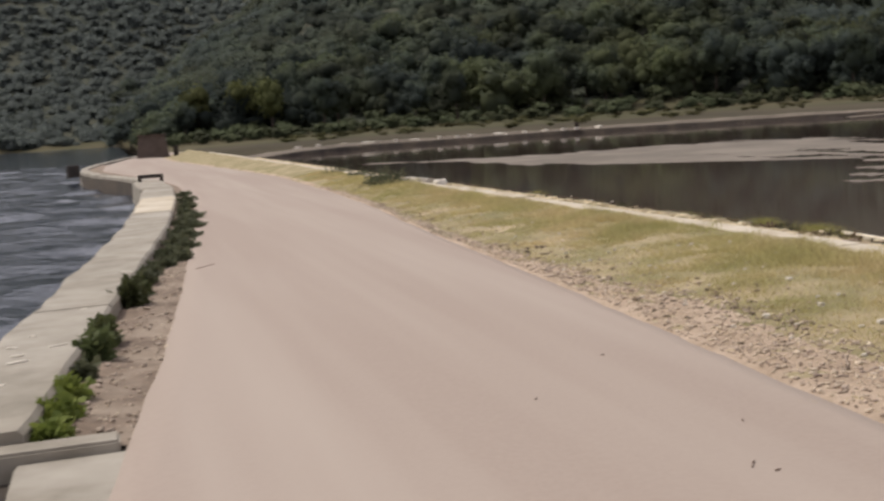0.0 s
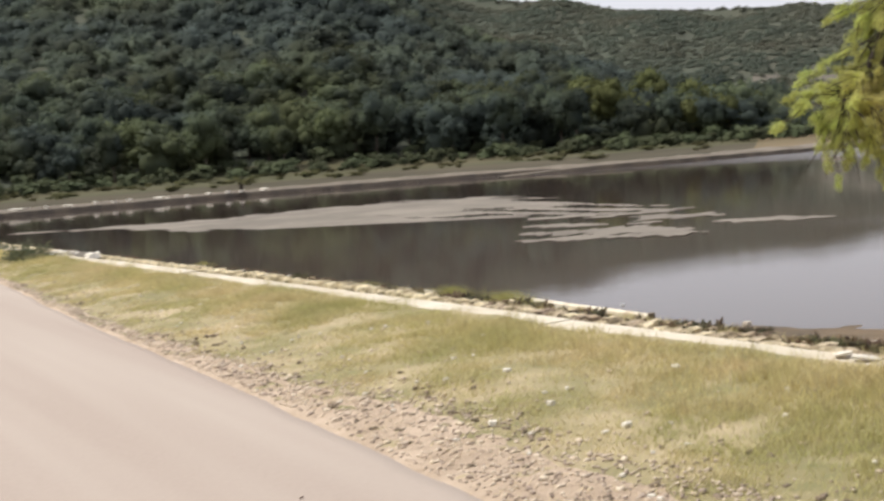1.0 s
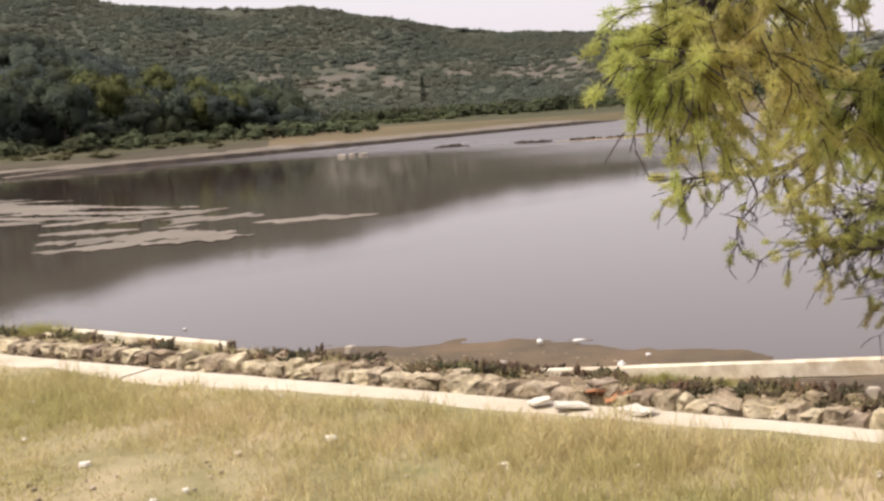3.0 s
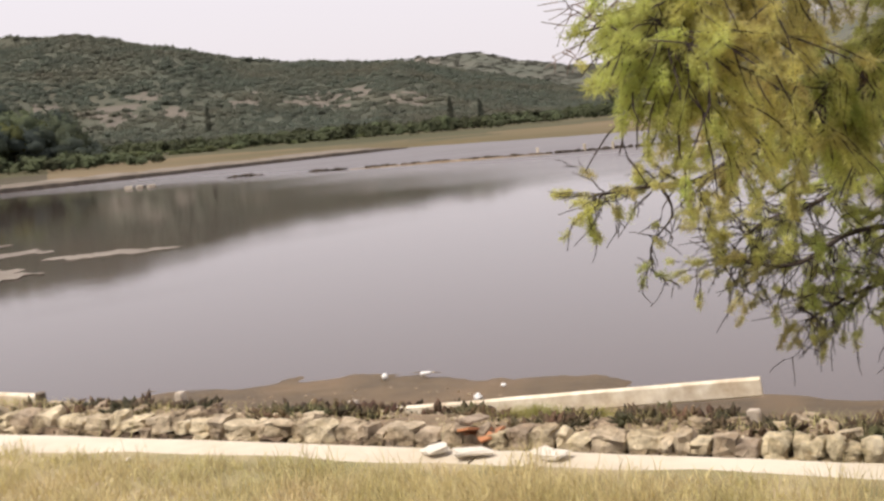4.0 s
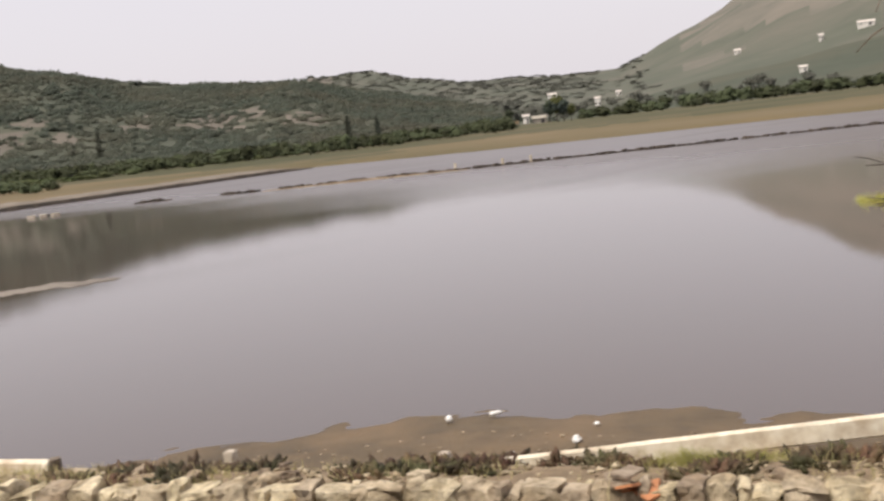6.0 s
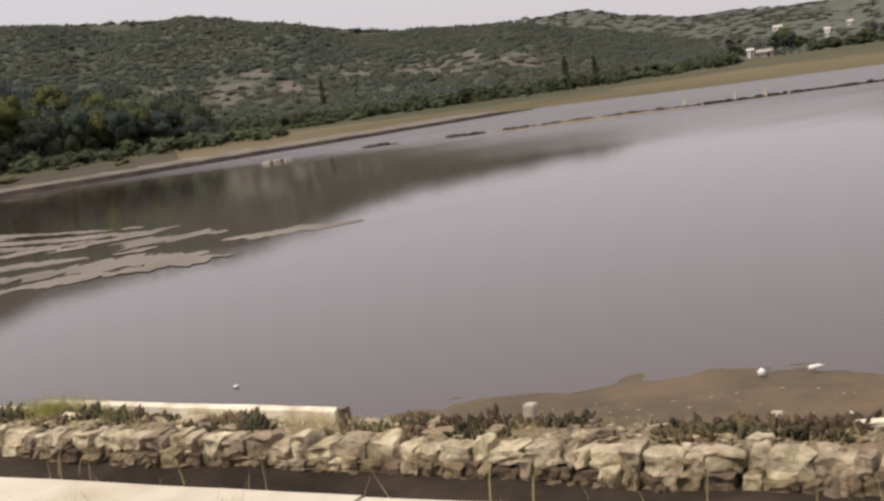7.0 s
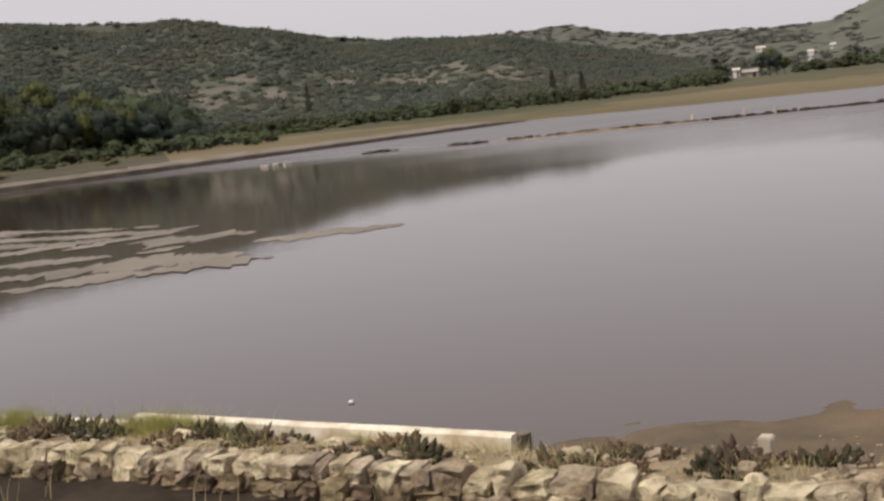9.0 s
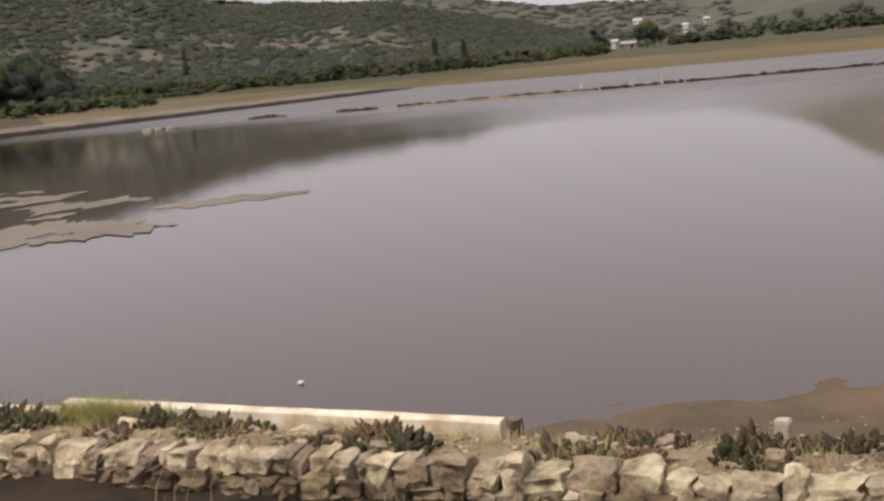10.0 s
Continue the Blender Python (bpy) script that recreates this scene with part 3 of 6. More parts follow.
tagged(sheet("mud_flat", steps(-14, 30, 0.12, 0.03), lambda u: [10.9 + (MUD_V(u) + 0.5 - 10.9) * i / 36 for i in range(37)],
             lambda u, v, j: W + max(-0.06, min(0.022, 0.03 * (MUD_V(u) - v) + 0.005)) + 0.008 * fbm(u, v, 1.2, 41) + 0.008 * fbm(u, v, 4.5, 42), M_MUD),
       "wet brown mud at the edge of the pan", "mud", kind="structure")

# ---- dikes across the pan ----
def dike(name, pts, width, height, label, material, seed, jag=0.25, gap=0.0, piece=0.9, cap=None):
    """A low rubble bank along a line, as a rough ridge of many short pieces; cap: what lies on its top."""
    pts = [Vector((x, y, 0)) for x, y in pts]
    rings, rg = [], random.Random(seed)
    for a, b in zip(pts, pts[1:]):
        n_s = max(2, int((b - a).length / piece))
        side = Vector((-(b - a).y, (b - a).x, 0)).normalized()
        for i in range(n_s):
            c = a.lerp(b, i / n_s)
            h = height * (1 + rg.uniform(-jag, jag))
            if gap and noise.noise(Vector((c.x * 0.12, c.y * 0.12, seed))) > gap:
                h = -0.1
            h *= min(1, 0.15 + 0.12 * min((c - pts[0]).length, (c - pts[-1]).length))
            w = width * (0.5 + rg.uniform(-0.08, 0.08))
            rings.append([c - side * w * 1.25 + Vector((0, 0, W - 0.3)), c - side * w + Vector((0, 0, W + h * 0.9)), c + Vector((0, 0, W + h * rg.uniform(0.95, 1.1))),
                          c + side * w + Vector((0, 0, W + h * 0.85)), c + side * w * 1.25 + Vector((0, 0, W - 0.3))])
    verts = [p for r in rings for p in r]
    faces = [(i * 5 + j, i * 5 + j + 1, i * 5 + j + 6, i * 5 + j + 5) for i in range(len(rings) - 1) for j in range(4)]
    # sides keep the dark colour that includes their shade; the cap stays pale
    slots = np.array([1 if cap and j in (1, 2) else 0 for i in range(len(rings) - 1) for j in range(4)])
    return tagged(mesh_np(name, verts, faces, [material, cap or material], slots=slots), label, "dike", kind="structure")


dike("dike", ((-27, 72), (-22, 84), (-6, 91), (14, 92.5), (24, 91)), 1.6, 0.34, "low dark stone dike with shade painted on its faces and a pale silty top", M_DARKSTONE, 1, 0.08, cap=M_SILT)
dike("dike", ((-28, 74.5), (-22.5, 86), (-6.5, 93), (10, 95.5), (22, 93.5), (48, 99.5)), 2.6, 0.45, "pale silt bank behind the dark stone dike", M_SILT, 2, 0.05)
dike("dike", ((14, 88), (28.5, 90), (49.5, 96.5), (66.5, 102.5), (83, 108.5)), 1.8, 0.36, "dark stone dike with shade painted on its faces and a pale earth top", M_DARKSTONE, 3, 0.1, cap=M_SILT)
dike("dike", ((28, 94.5), (49, 101), (83, 113)), 6.0, 0.44, "pale bare earth behind the dark dike", M_SILT, 4)
dike("dike", ((42.6, 62), (47, 56), (50.2, 51.8)), 1.0, 0.09, "pale silt heaped on the broken stone line", M_EARTH, 6, 0.3, 0.0, 0.4)


# pale floating mats of algae, ragged at the edges
MAT_EDGE = [Vector(p) for p in ((-12.8, 54.2), (-5.3, 53.2), (3.9, 57), (8.6, 54), (11, 44), (12, 32), (12.5, 28.9), (13.3, 27.2), (11.9, 26.9), (9.9, 26.2), (6.4, 26.6), (5.7, 28.1), (2.2, 34.5), (-1.5, 39.4), (-6.9, 49.2))]


def inside_mat(x, y):
    """Metres inside the outline of the mats; negative outside."""
    q, best, odd = Vector((x, y)), 1e9, False
    for a, b in zip(MAT_EDGE, MAT_EDGE[1:] + MAT_EDGE[:1]):
        d = b - a
        t = max(0, min(1, (q - a).dot(d) / d.dot(d)))
        best = min(best, (a + d * t - q).length)
        if (a.y > y) != (b.y > y) and x < d.x * (y - a.y) / d.y + a.x:
            odd = not odd
    return best if odd else -best


cell, vid, verts, faces = 0.2, {}, [], []
for i in range(-68, 80):
    for j in range(122, 300):
        x, y = i * cell, j * cell
        frag = max(0, min(1, (46 - y + 0.8 * x) / 22))                 # more broken up towards the near end
        along, across = (x * 0.45 - y * 0.9), (x * 0.9 + y * 0.45)
        q = 0.55 * noise.fractal(Vector((along * 0.08, across * 0.45, 4.0)), 0.8, 2.1, 4) + 0.5 * noise.fractal(Vector((along * 0.3, across * 1.3, 8.0)), 0.8, 2.1, 4)
        if min(0.7, inside_mat(x, y) * 0.4) + q * (1.0 + 1.2 * frag) - 0.4 * frag > 0.1 and inside_mat(x, y) > -0.5 and y > 36 - 0.6 * (x - 8):
            ids = []
            for di, dj in ((0, 0), (1, 0), (1, 1), (0, 1)):
                k = (i + di, j + dj)
                if k not in vid:
                    vid[k] = len(verts)
                    w = Vector((k[0] * 0.8, k[1] * 0.8, 1.0))
                    verts.append((k[0] * cell + 0.16 * noise.noise(w), k[1] * cell + 0.16 * noise.noise(w + Vector((0, 0, 9))), W + 0.004))
                ids.append(vid[k])
            faces.append(tuple(ids))
parent_of = list(range(len(verts)))


def root_of(i):
    while parent_of[i] != i:
        parent_of[i] = parent_of[parent_of[i]]
        i = parent_of[i]
    return i


for f in faces:
    for k in f[1:]:
        parent_of[root_of(k)] = root_of(f[0])
pieces = {}
for f in faces:
    pieces.setdefault(root_of(f[0]), []).append(f)
for fs in pieces.values():
    if len(fs) > 5:
        ids = sorted({k for f in fs for k in f})
        at = {k: i for i, k in enumerate(ids)}
        ob = mesh_np("algae_mat", [verts[k] for k in ids], [[at[k] for k in f] for f in fs], M_MAT)
        tagged(ob, "broad pale mat of algae floating on the pan" if len(fs) > 600 else "small pale scrap of floating algae", "algae mat", "floating mats")

# long mats lying apart at the near end: both ends and the breadth of each
ISLES = ((11.0, 28.7, 13.3, 27.4, 1.5), (9.9, 32.6, 11.6, 30.6, 2.1), (8.8, 33.8, 12.2, 34.5, 1.2), (9.1, 30.1, 10.0, 30.2, 0.9), (7.0, 29.4, 9.8, 27.3, 2.4), (7.8, 26.6, 9.8, 26.2, 1.6),
         (6.9, 32.4, 8.6, 30.6, 1.4), (6.2, 29.5, 7.2, 29.1, 1.4), (5.8, 27.7, 6.7, 27.2, 0.9), (6.5, 27.5, 7.8, 26.8, 1.5), (8.4, 35.2, 10.2, 35.1, 1.6), (7.4, 35.4, 8.7, 34.6, 1.4))
LAYER = (0, 0, 1, 1, 0, 2, 0, 1, 0, 1, 0, 1)          # which lies upon which
for k, (x0, y0, x1, y1, wide) in enumerate(ISLES):
    a, b = Vector((x0, y0)), Vector((x1, y1))
    a, b = a.lerp(b, -0.06), b.lerp(a, -0.06)
    side = Vector((b - a).orthogonal()).normalized()
    n = int((b - a).length / 0.05)
    rows = []
    for i in range(n + 1):
        t = i / n
        c = a.lerp(b, t) + side * (0.3 * wide * noise.noise(Vector((t * 3, k * 3.3, 5))))
        w = wide * 0.56 * math.sin(math.pi * min(1, max(0.0, t))) ** 0.55
        e = [0.74 + 0.6 * noise.fractal(Vector((t * (b - a).length * 2.2, k * 7.1, h)), 0.45, 2.2, 6) for h in (0.0, 4.0)]
        rows.append((c + side * w * max(0.05, e[0]), c - side * w * max(0.05, e[1])))
    verts = [(p.lerp(q, h / 4).x, p.lerp(q, h / 4).y, W + 0.007 + 0.004 * LAYER[k]) for p, q in rows for h in range(5)]
    faces = [(5 * i + h, 5 * i + 5 + h, 5 * i + 6 + h, 5 * i + 1 + h) for i in range(n) for h in range(4)]
    tagged(mesh_np("algae_mat", verts, faces, M_MAT), "long ragged mat of pale algae floating apart", "algae mat", "floating mats")

# ---- woods ----
ICO_V, ICO_F = None, None
bm = bmesh.new()
bmesh.ops.create_icosphere(bm, subdivisions=1, radius=1)
ICO_V = np.array([v.co[:] for v in bm.verts])
ICO_F = np.array([[v.index for v in f.verts] for f in bm.faces])
bm.free()


def crown_template(seed, blobs, leaves, leaf, even=0.0):
    """A crown one metre wide and high: small leaf faces round one rounded mass with uneven lobes."""
    rg = np.random.default_rng(seed)
    V, F, N, base = [], [], [], 0
    lobes = [(np.array([0, 0, 0.42]), 0.31), (np.array([rg.uniform(-0.06, 0.06), rg.uniform(-0.06, 0.06), 0.64]), 0.26)]
    for i in range(blobs):
        an, el = i * 2.4 + rg.uniform(0, 1), rg.uniform(-0.5, 1.1)
        c = np.array([math.cos(an) * math.cos(el) * 0.3, math.sin(an) * math.cos(el) * 0.3, 0.5 + 0.3 * math.sin(el)])
        lobes.append((c, rg.uniform(0.13, 0.21)))
    area = sum(r * r for _, r in lobes)
    for c, r in lobes:
        s = np.array([r, r, r * rg.uniform(0.85, 1.0)])
        V.append(c + ICO_V * s * 0.8 * rg.uniform(0.85, 1.1, (len(ICO_V), 1)))
        q = ICO_V + np.array([0, 0, even * 0.9])
        N.append(q / (np.linalg.norm(q, axis=1, keepdims=True) + 1e-6))
        F.append(ICO_F + base)
        base += len(ICO_V)
        n = max(6, int(leaves * r * r / area))
        d = rg.normal(size=(n, 3)) + np.array([0, 0, 0.35])
        d /= np.linalg.norm(d, axis=1, keepdims=True)
        p = c + d * s * rg.uniform(0.85, 1.14, (n, 1))
        tri = p[:, None, :] + rg.normal(size=(n, 3, 3)) * leaf * rg.uniform(0.5, 1.3, (n, 1, 1))
        g = np.cross(tri[:, 1] - tri[:, 0], tri[:, 2] - tri[:, 0])
        flip = (g * d).sum(1) < 0
        tri[flip] = tri[flip][:, ::-1]
        V.append(tri.reshape(-1, 3))
        g = np.where(flip[:, None], -g, g) / (np.linalg.norm(g, axis=1, keepdims=True) + 1e-9)
        q = d * 0.75 + g * 0.4 + (p - np.array([0, 0, 0.35])) * 0.8 + np.array([0, 0, even])
        N.append(np.repeat(q / np.linalg.norm(q, axis=1, keepdims=True), 3, 0))
        F.append(base + np.arange(3 * n).reshape(n, 3))
        base += 3 * n
    return np.concatenate(V), np.concatenate(F), np.concatenate(N)


def woods(name, places, templates, material, label, seed, wide, high, sink=0.12):
    """Many crowns as one mesh; places: x, y, z, size."""
    rg = np.random.default_rng(seed)
    V, F, T, N, base = [], [], [], [], 0
    for x, y, z, s in places:
        v, f, nn = templates[rg.integers(len(templates))]
        a = rg.uniform(0, 2 * math.pi)
        c, q = math.cos(a), math.sin(a)
        w, h = s * rg.uniform(*wide), s * rg.uniform(*high)
        o = np.empty_like(v)
        o[:, 0] = x + (v[:, 0] * c - v[:, 1] * q) * w
        o[:, 1] = y + (v[:, 0] * q + v[:, 1] * c) * w
        o[:, 2] = z - sink * h + v[:, 2] * h
        V.append(o)
        k = nn / np.array([w, w, h])
        k = np.stack([k[:, 0] * c - k[:, 1] * q, k[:, 0] * q + k[:, 1] * c, k[:, 2]], -1)
        N.append(k / np.linalg.norm(k, axis=1, keepdims=True))
        F.append(f + base)
        T.append(np.full(len(v), rg.uniform(0, 1)))
        base += len(v)
    return tagged(mesh_np(name, np.concatenate(V), np.concatenate(F), material, tint=np.concatenate(T), normals=np.concatenate(N)), label, "woods", kind="stuff")


def ring_places(az0, az1, r0, r1, step, seed, keep, size):
    """Scattered places on the hills, by bearing and distance from the walk."""
    rg = np.random.default_rng(seed)
    out, r = [], r0
    while r < r1:
        da = math.degrees(step / r)
        az = np.arange(az0, az1, da) + rg.uniform(0, da)
        a = np.radians(az + rg.uniform(-0.5, 0.5, len(az)) * da)
        rr = r + rg.uniform(-0.5, 0.5, len(az)) * step
        x, y = EYE[0] + rr * np.sin(a), EYE[1] + rr * np.cos(a)
        z = land_height(x, y)
        for i in range(len(az)):
            if z[i] > -0.3 and keep(math.degrees(a[i]), rr[i], x[i], y[i], z[i]):
                out.append((x[i], y[i], z[i], rg.uniform(*size)))
        r += step
    return out


T_NEAR = [crown_template(100 + i, 6, 430, 0.03) for i in range(7)]
T_HILL = [crown_template(150 + i, 6, 380, 0.032, 0.7) for i in range(7)]
T_LOW = [crown_template(250 + i, 4, 95, 0.055, 1.5) for i in range(7)]
T_MID = [crown_template(200 + i, 4, 150, 0.05, 1.3) for i in range(7)]
T_FLAT = [crown_template(350 + i, 2, 50, 0.07, 2.6) for i in range(6)]
T_FAR = [crown_template(300 + i, 2, 50, 0.07, 0.9) for i in range(6)]
near_r = lambda az: float(np.interp(az, *NEAR_R))
near_el = lambda az: float(np.interp(az, *NEAR_EL, left=0, right=0))
# above the foot of the hill the crowns take the haze-lightened colour
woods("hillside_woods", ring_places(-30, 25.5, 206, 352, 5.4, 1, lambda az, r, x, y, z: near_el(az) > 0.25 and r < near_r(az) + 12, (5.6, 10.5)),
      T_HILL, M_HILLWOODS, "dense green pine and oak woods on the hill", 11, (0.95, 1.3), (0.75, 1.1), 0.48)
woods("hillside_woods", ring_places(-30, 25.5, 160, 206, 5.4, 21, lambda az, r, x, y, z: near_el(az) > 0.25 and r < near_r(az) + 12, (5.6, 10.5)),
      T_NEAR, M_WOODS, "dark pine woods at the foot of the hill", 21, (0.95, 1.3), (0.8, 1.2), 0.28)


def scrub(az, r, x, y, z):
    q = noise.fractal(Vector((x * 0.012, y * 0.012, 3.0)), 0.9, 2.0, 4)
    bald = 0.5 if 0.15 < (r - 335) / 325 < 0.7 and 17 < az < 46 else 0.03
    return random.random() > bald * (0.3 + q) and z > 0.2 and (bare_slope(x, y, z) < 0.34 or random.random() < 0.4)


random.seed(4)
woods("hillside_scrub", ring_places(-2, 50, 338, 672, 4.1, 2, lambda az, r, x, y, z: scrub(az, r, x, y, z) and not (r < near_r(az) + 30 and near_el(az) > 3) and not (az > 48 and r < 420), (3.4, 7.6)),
      T_LOW, M_FARWOODS, "maquis scrub on a dry hillside, its green greyed for haze", 12, (1.0, 1.4), (0.6, 0.9), 0.6)
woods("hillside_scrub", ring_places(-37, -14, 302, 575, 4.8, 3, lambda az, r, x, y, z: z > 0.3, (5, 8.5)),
      T_MID, M_SEAWOODS, "woods on the hill across the sea, coloured pale blue-grey for haze", 13, (0.95, 1.4), (0.7, 1.1), 0.5)
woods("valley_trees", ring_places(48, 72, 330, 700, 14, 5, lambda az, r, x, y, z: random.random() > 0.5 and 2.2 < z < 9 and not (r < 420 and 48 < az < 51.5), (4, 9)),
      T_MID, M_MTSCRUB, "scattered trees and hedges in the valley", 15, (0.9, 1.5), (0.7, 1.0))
woods("shore_bushes", ring_places(-26, 26, 138, 160, 3.4, 6, lambda az, r, x, y, z: random.random() > 0.25, (1.6, 3.4)),
      T_MID, M_BUSH, "light green bushes at the foot of the woods", 16, (1.0, 1.5), (0.6, 0.9))
woods("shore_bushes", ring_places(18, 48, 225, 338, 5.0, 7, lambda az, r, x, y, z: random.random() > 0.35, (2.4, 4.8)),
      T_MID, M_BUSH, "green bushes at the foot of the dry hill", 17, (1.0, 1.5), (0.6, 0.9))


woods("marsh_scrub", ring_places(13, 47.5, 205, 335, 4.6, 28, lambda az, r, x, y, z: r > 150 + (az - 13) * 4.2 and noise.fractal(Vector((x * 0.02, y * 0.02, 5.0)), 0.9, 2.0, 3) > 120 / r - 0.62, (2.2, 4.6)),
      T_FAR, M_LOWGREEN, "light green low scrub on the edge of the marsh", 28, (1.0, 1.6), (0.25, 0.45), 0.3)
woods("marsh_scrub", ring_places(-20, 18, 104, 150, 4.0, 8, lambda az, r, x, y, z: z < 2 and random.random() > 0.6, (0.8, 2.0)),
      T_FAR, M_MARSHSCRUB, "low grey-green salt scrub on the marsh", 18, (1.0, 2.0), (0.25, 0.5))
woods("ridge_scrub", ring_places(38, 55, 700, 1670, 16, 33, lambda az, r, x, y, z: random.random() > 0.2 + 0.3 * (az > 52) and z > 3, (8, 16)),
      T_FLAT, M_MTSCRUB, "green woods on the far ridge, their colour paled for haze", 33, (1.0, 1.6), (0.16, 0.3), 0.5)
woods("valley_trees", ring_places(51.4, 76, 395, 450, 6.5, 9, lambda az, r, x, y, z: random.random() > 0.3, (4, 8)),
      T_MID, M_BUSH, "belt of green trees behind the golden marsh", 19, (1.0, 1.4), (0.6, 0.95))


# trees at the wood's edge, one by one
def edge_tree(seed, lean):
    rg = random.Random(seed)
    top = tagged(new("pine_tree"), "pine at the wood's edge with sunlight put into its yellow-green" if seed % 2 else "dark green pine at the edge of the woods", "tree", "pines at the wood's edge")
    bm = bmesh.new()
    rings = []
    for i in range(6):
        t = i / 5
        c = Vector((lean * t * t, 0.3 * math.sin(t * 3) * lean, 5.0 * t - 0.3))
        rad = 0.17 * (1 - 0.75 * t)
        rings.append([bm.verts.new(c + Vector((rad * math.cos(k * math.pi / 3), rad * math.sin(k * math.pi / 3), 0))) for k in range(6)])
    for a, b in zip(rings, rings[1:]):
        for k in range(6):
            bm.faces.new((a[k], a[(k + 1) % 6], b[(k + 1) % 6], b[k]))
    part("trunk", bm, M_TRUNK, top)
    v, f, nn = crown_template(500 + seed, 11, 900, 0.03)
    v = v * np.array([5.2, 5.2, 6.6]) + np.array([lean * 0.6, 0, 0.9])
    # odd seeds get the foliage coloured as if sunlit
    mesh_np("crown", v, f, M_EDGE if seed % 2 else M_WOODS, top, tint=np.full(len(v), rg.uniform(0.3, 0.9)), normals=nn)
    return top


protos = [edge_tree(i, random.Random(i).uniform(-0.6, 0.6)) for i in range(6)]
rg = random.Random(77)
for i in range(46):
    az = -25 + 44.5 * i / 45 + rg.uniform(-0.4, 0.4)
    r = 158 + rg.uniform(-5, 8)
    x, y = EYE[0] + r * math.sin(radians(az)), EYE[1] + r * math.cos(radians(az))
    z = float(land_height(np.array([x]), np.array([y]))[0])
    s = rg.uniform(0.75, 1.2) * (1 if az < 14 else 1 - (az - 14) * 0.035)
    m = pose(x, y, z, 0, 0, rg.uniform(0, 360)) @ Matrix.Diagonal((s, s, s * rg.uniform(0.9, 1.15), 1))
    if i < 6:
        protos[i].matrix_basis = m
    else:
        o = copy_thing(protos[(i % 6) if az > 13 else (i % 3) * 2], pose(0, 0, 0))
        o.matrix_basis = m


rg = random.Random(79)
for i in range(20):
    az, r = 11.0 + 11.5 * (i + rg.random()) / 20, rg.uniform(166, 188)
    x, y = EYE[0] + r * math.sin(radians(az)), EYE[1] + r * math.cos(radians(az))
    s = rg.uniform(0.85, 1.25) * (1 - max(0, az - 15) * 0.04)
    o = copy_thing(protos[(i % 3) * 2 + (1 if rg.random() < 0.8 else 0)], pose(0, 0, 0))
    o.matrix_basis = pose(x, y, float(land_height(np.array([x]), np.array([y]))[0]), 0, 0, rg.uniform(0, 360)) @ Matrix.Diagonal((s * 1.1, s * 1.1, s, 1))

for i, (az, r, sc) in enumerate(((50.35, 372, 1.0), (50.7, 378, 1.25), (51.05, 374, 1.0), (51.4, 380, 0.8), (48.4, 392, 0.7))):
    x, y = EYE[0] + r * math.sin(radians(az)), EYE[1] + r * math.cos(radians(az))
    o = copy_thing(protos[i], pose(0, 0, 0))
    o.matrix_basis = pose(x, y, float(land_height(np.array([x]), np.array([y]))[0]), 0, 0, 50 * i) @ Matrix.Diagonal((sc, sc, sc, 1))
    tagged(o, "dark round tree beside the white cabin", "tree", "trees beside the cabin")


def cypress(x, y, h):
    z = float(land_height(np.array([x]), np.array([y]))[0])
    top = tagged(new("cypress_tree"), "tall narrow dark cypress on the dry hillside", "tree", "cypresses")
    top.location = (x, y, z)
    bm = bmesh.new()
    bmesh.ops.create_cone(bm, cap_ends=True, segments=7, radius1=0.2, radius2=0.08, depth=h * 0.5, matrix=Matrix.Translation((0, 0, h * 0.2)))
    part("trunk", bm, M_TRUNK, top)
    q = np.random.default_rng(int(x))
    n = 500
    t = q.uniform(0.06, 1, n)
    rad = 0.85 * np.sin(np.pi * np.clip(t * 0.92 + 0.06, 0, 1)) ** 0.6 * (1.05 - 0.55 * t)
    a = q.uniform(0, 6.283, n)
    p = np.stack([rad * np.cos(a), rad * np.sin(a), t * h], -1)
    tri = p[:, None] + q.normal(size=(n, 3, 3)) * np.array([0.2, 0.2, 0.4])
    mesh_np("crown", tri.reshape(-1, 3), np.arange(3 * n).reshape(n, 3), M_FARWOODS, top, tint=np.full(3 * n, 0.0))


cypress(180, 333, 9.0)
cypress(200, 238, 8.0)
cypress(232, 262, 7.0)


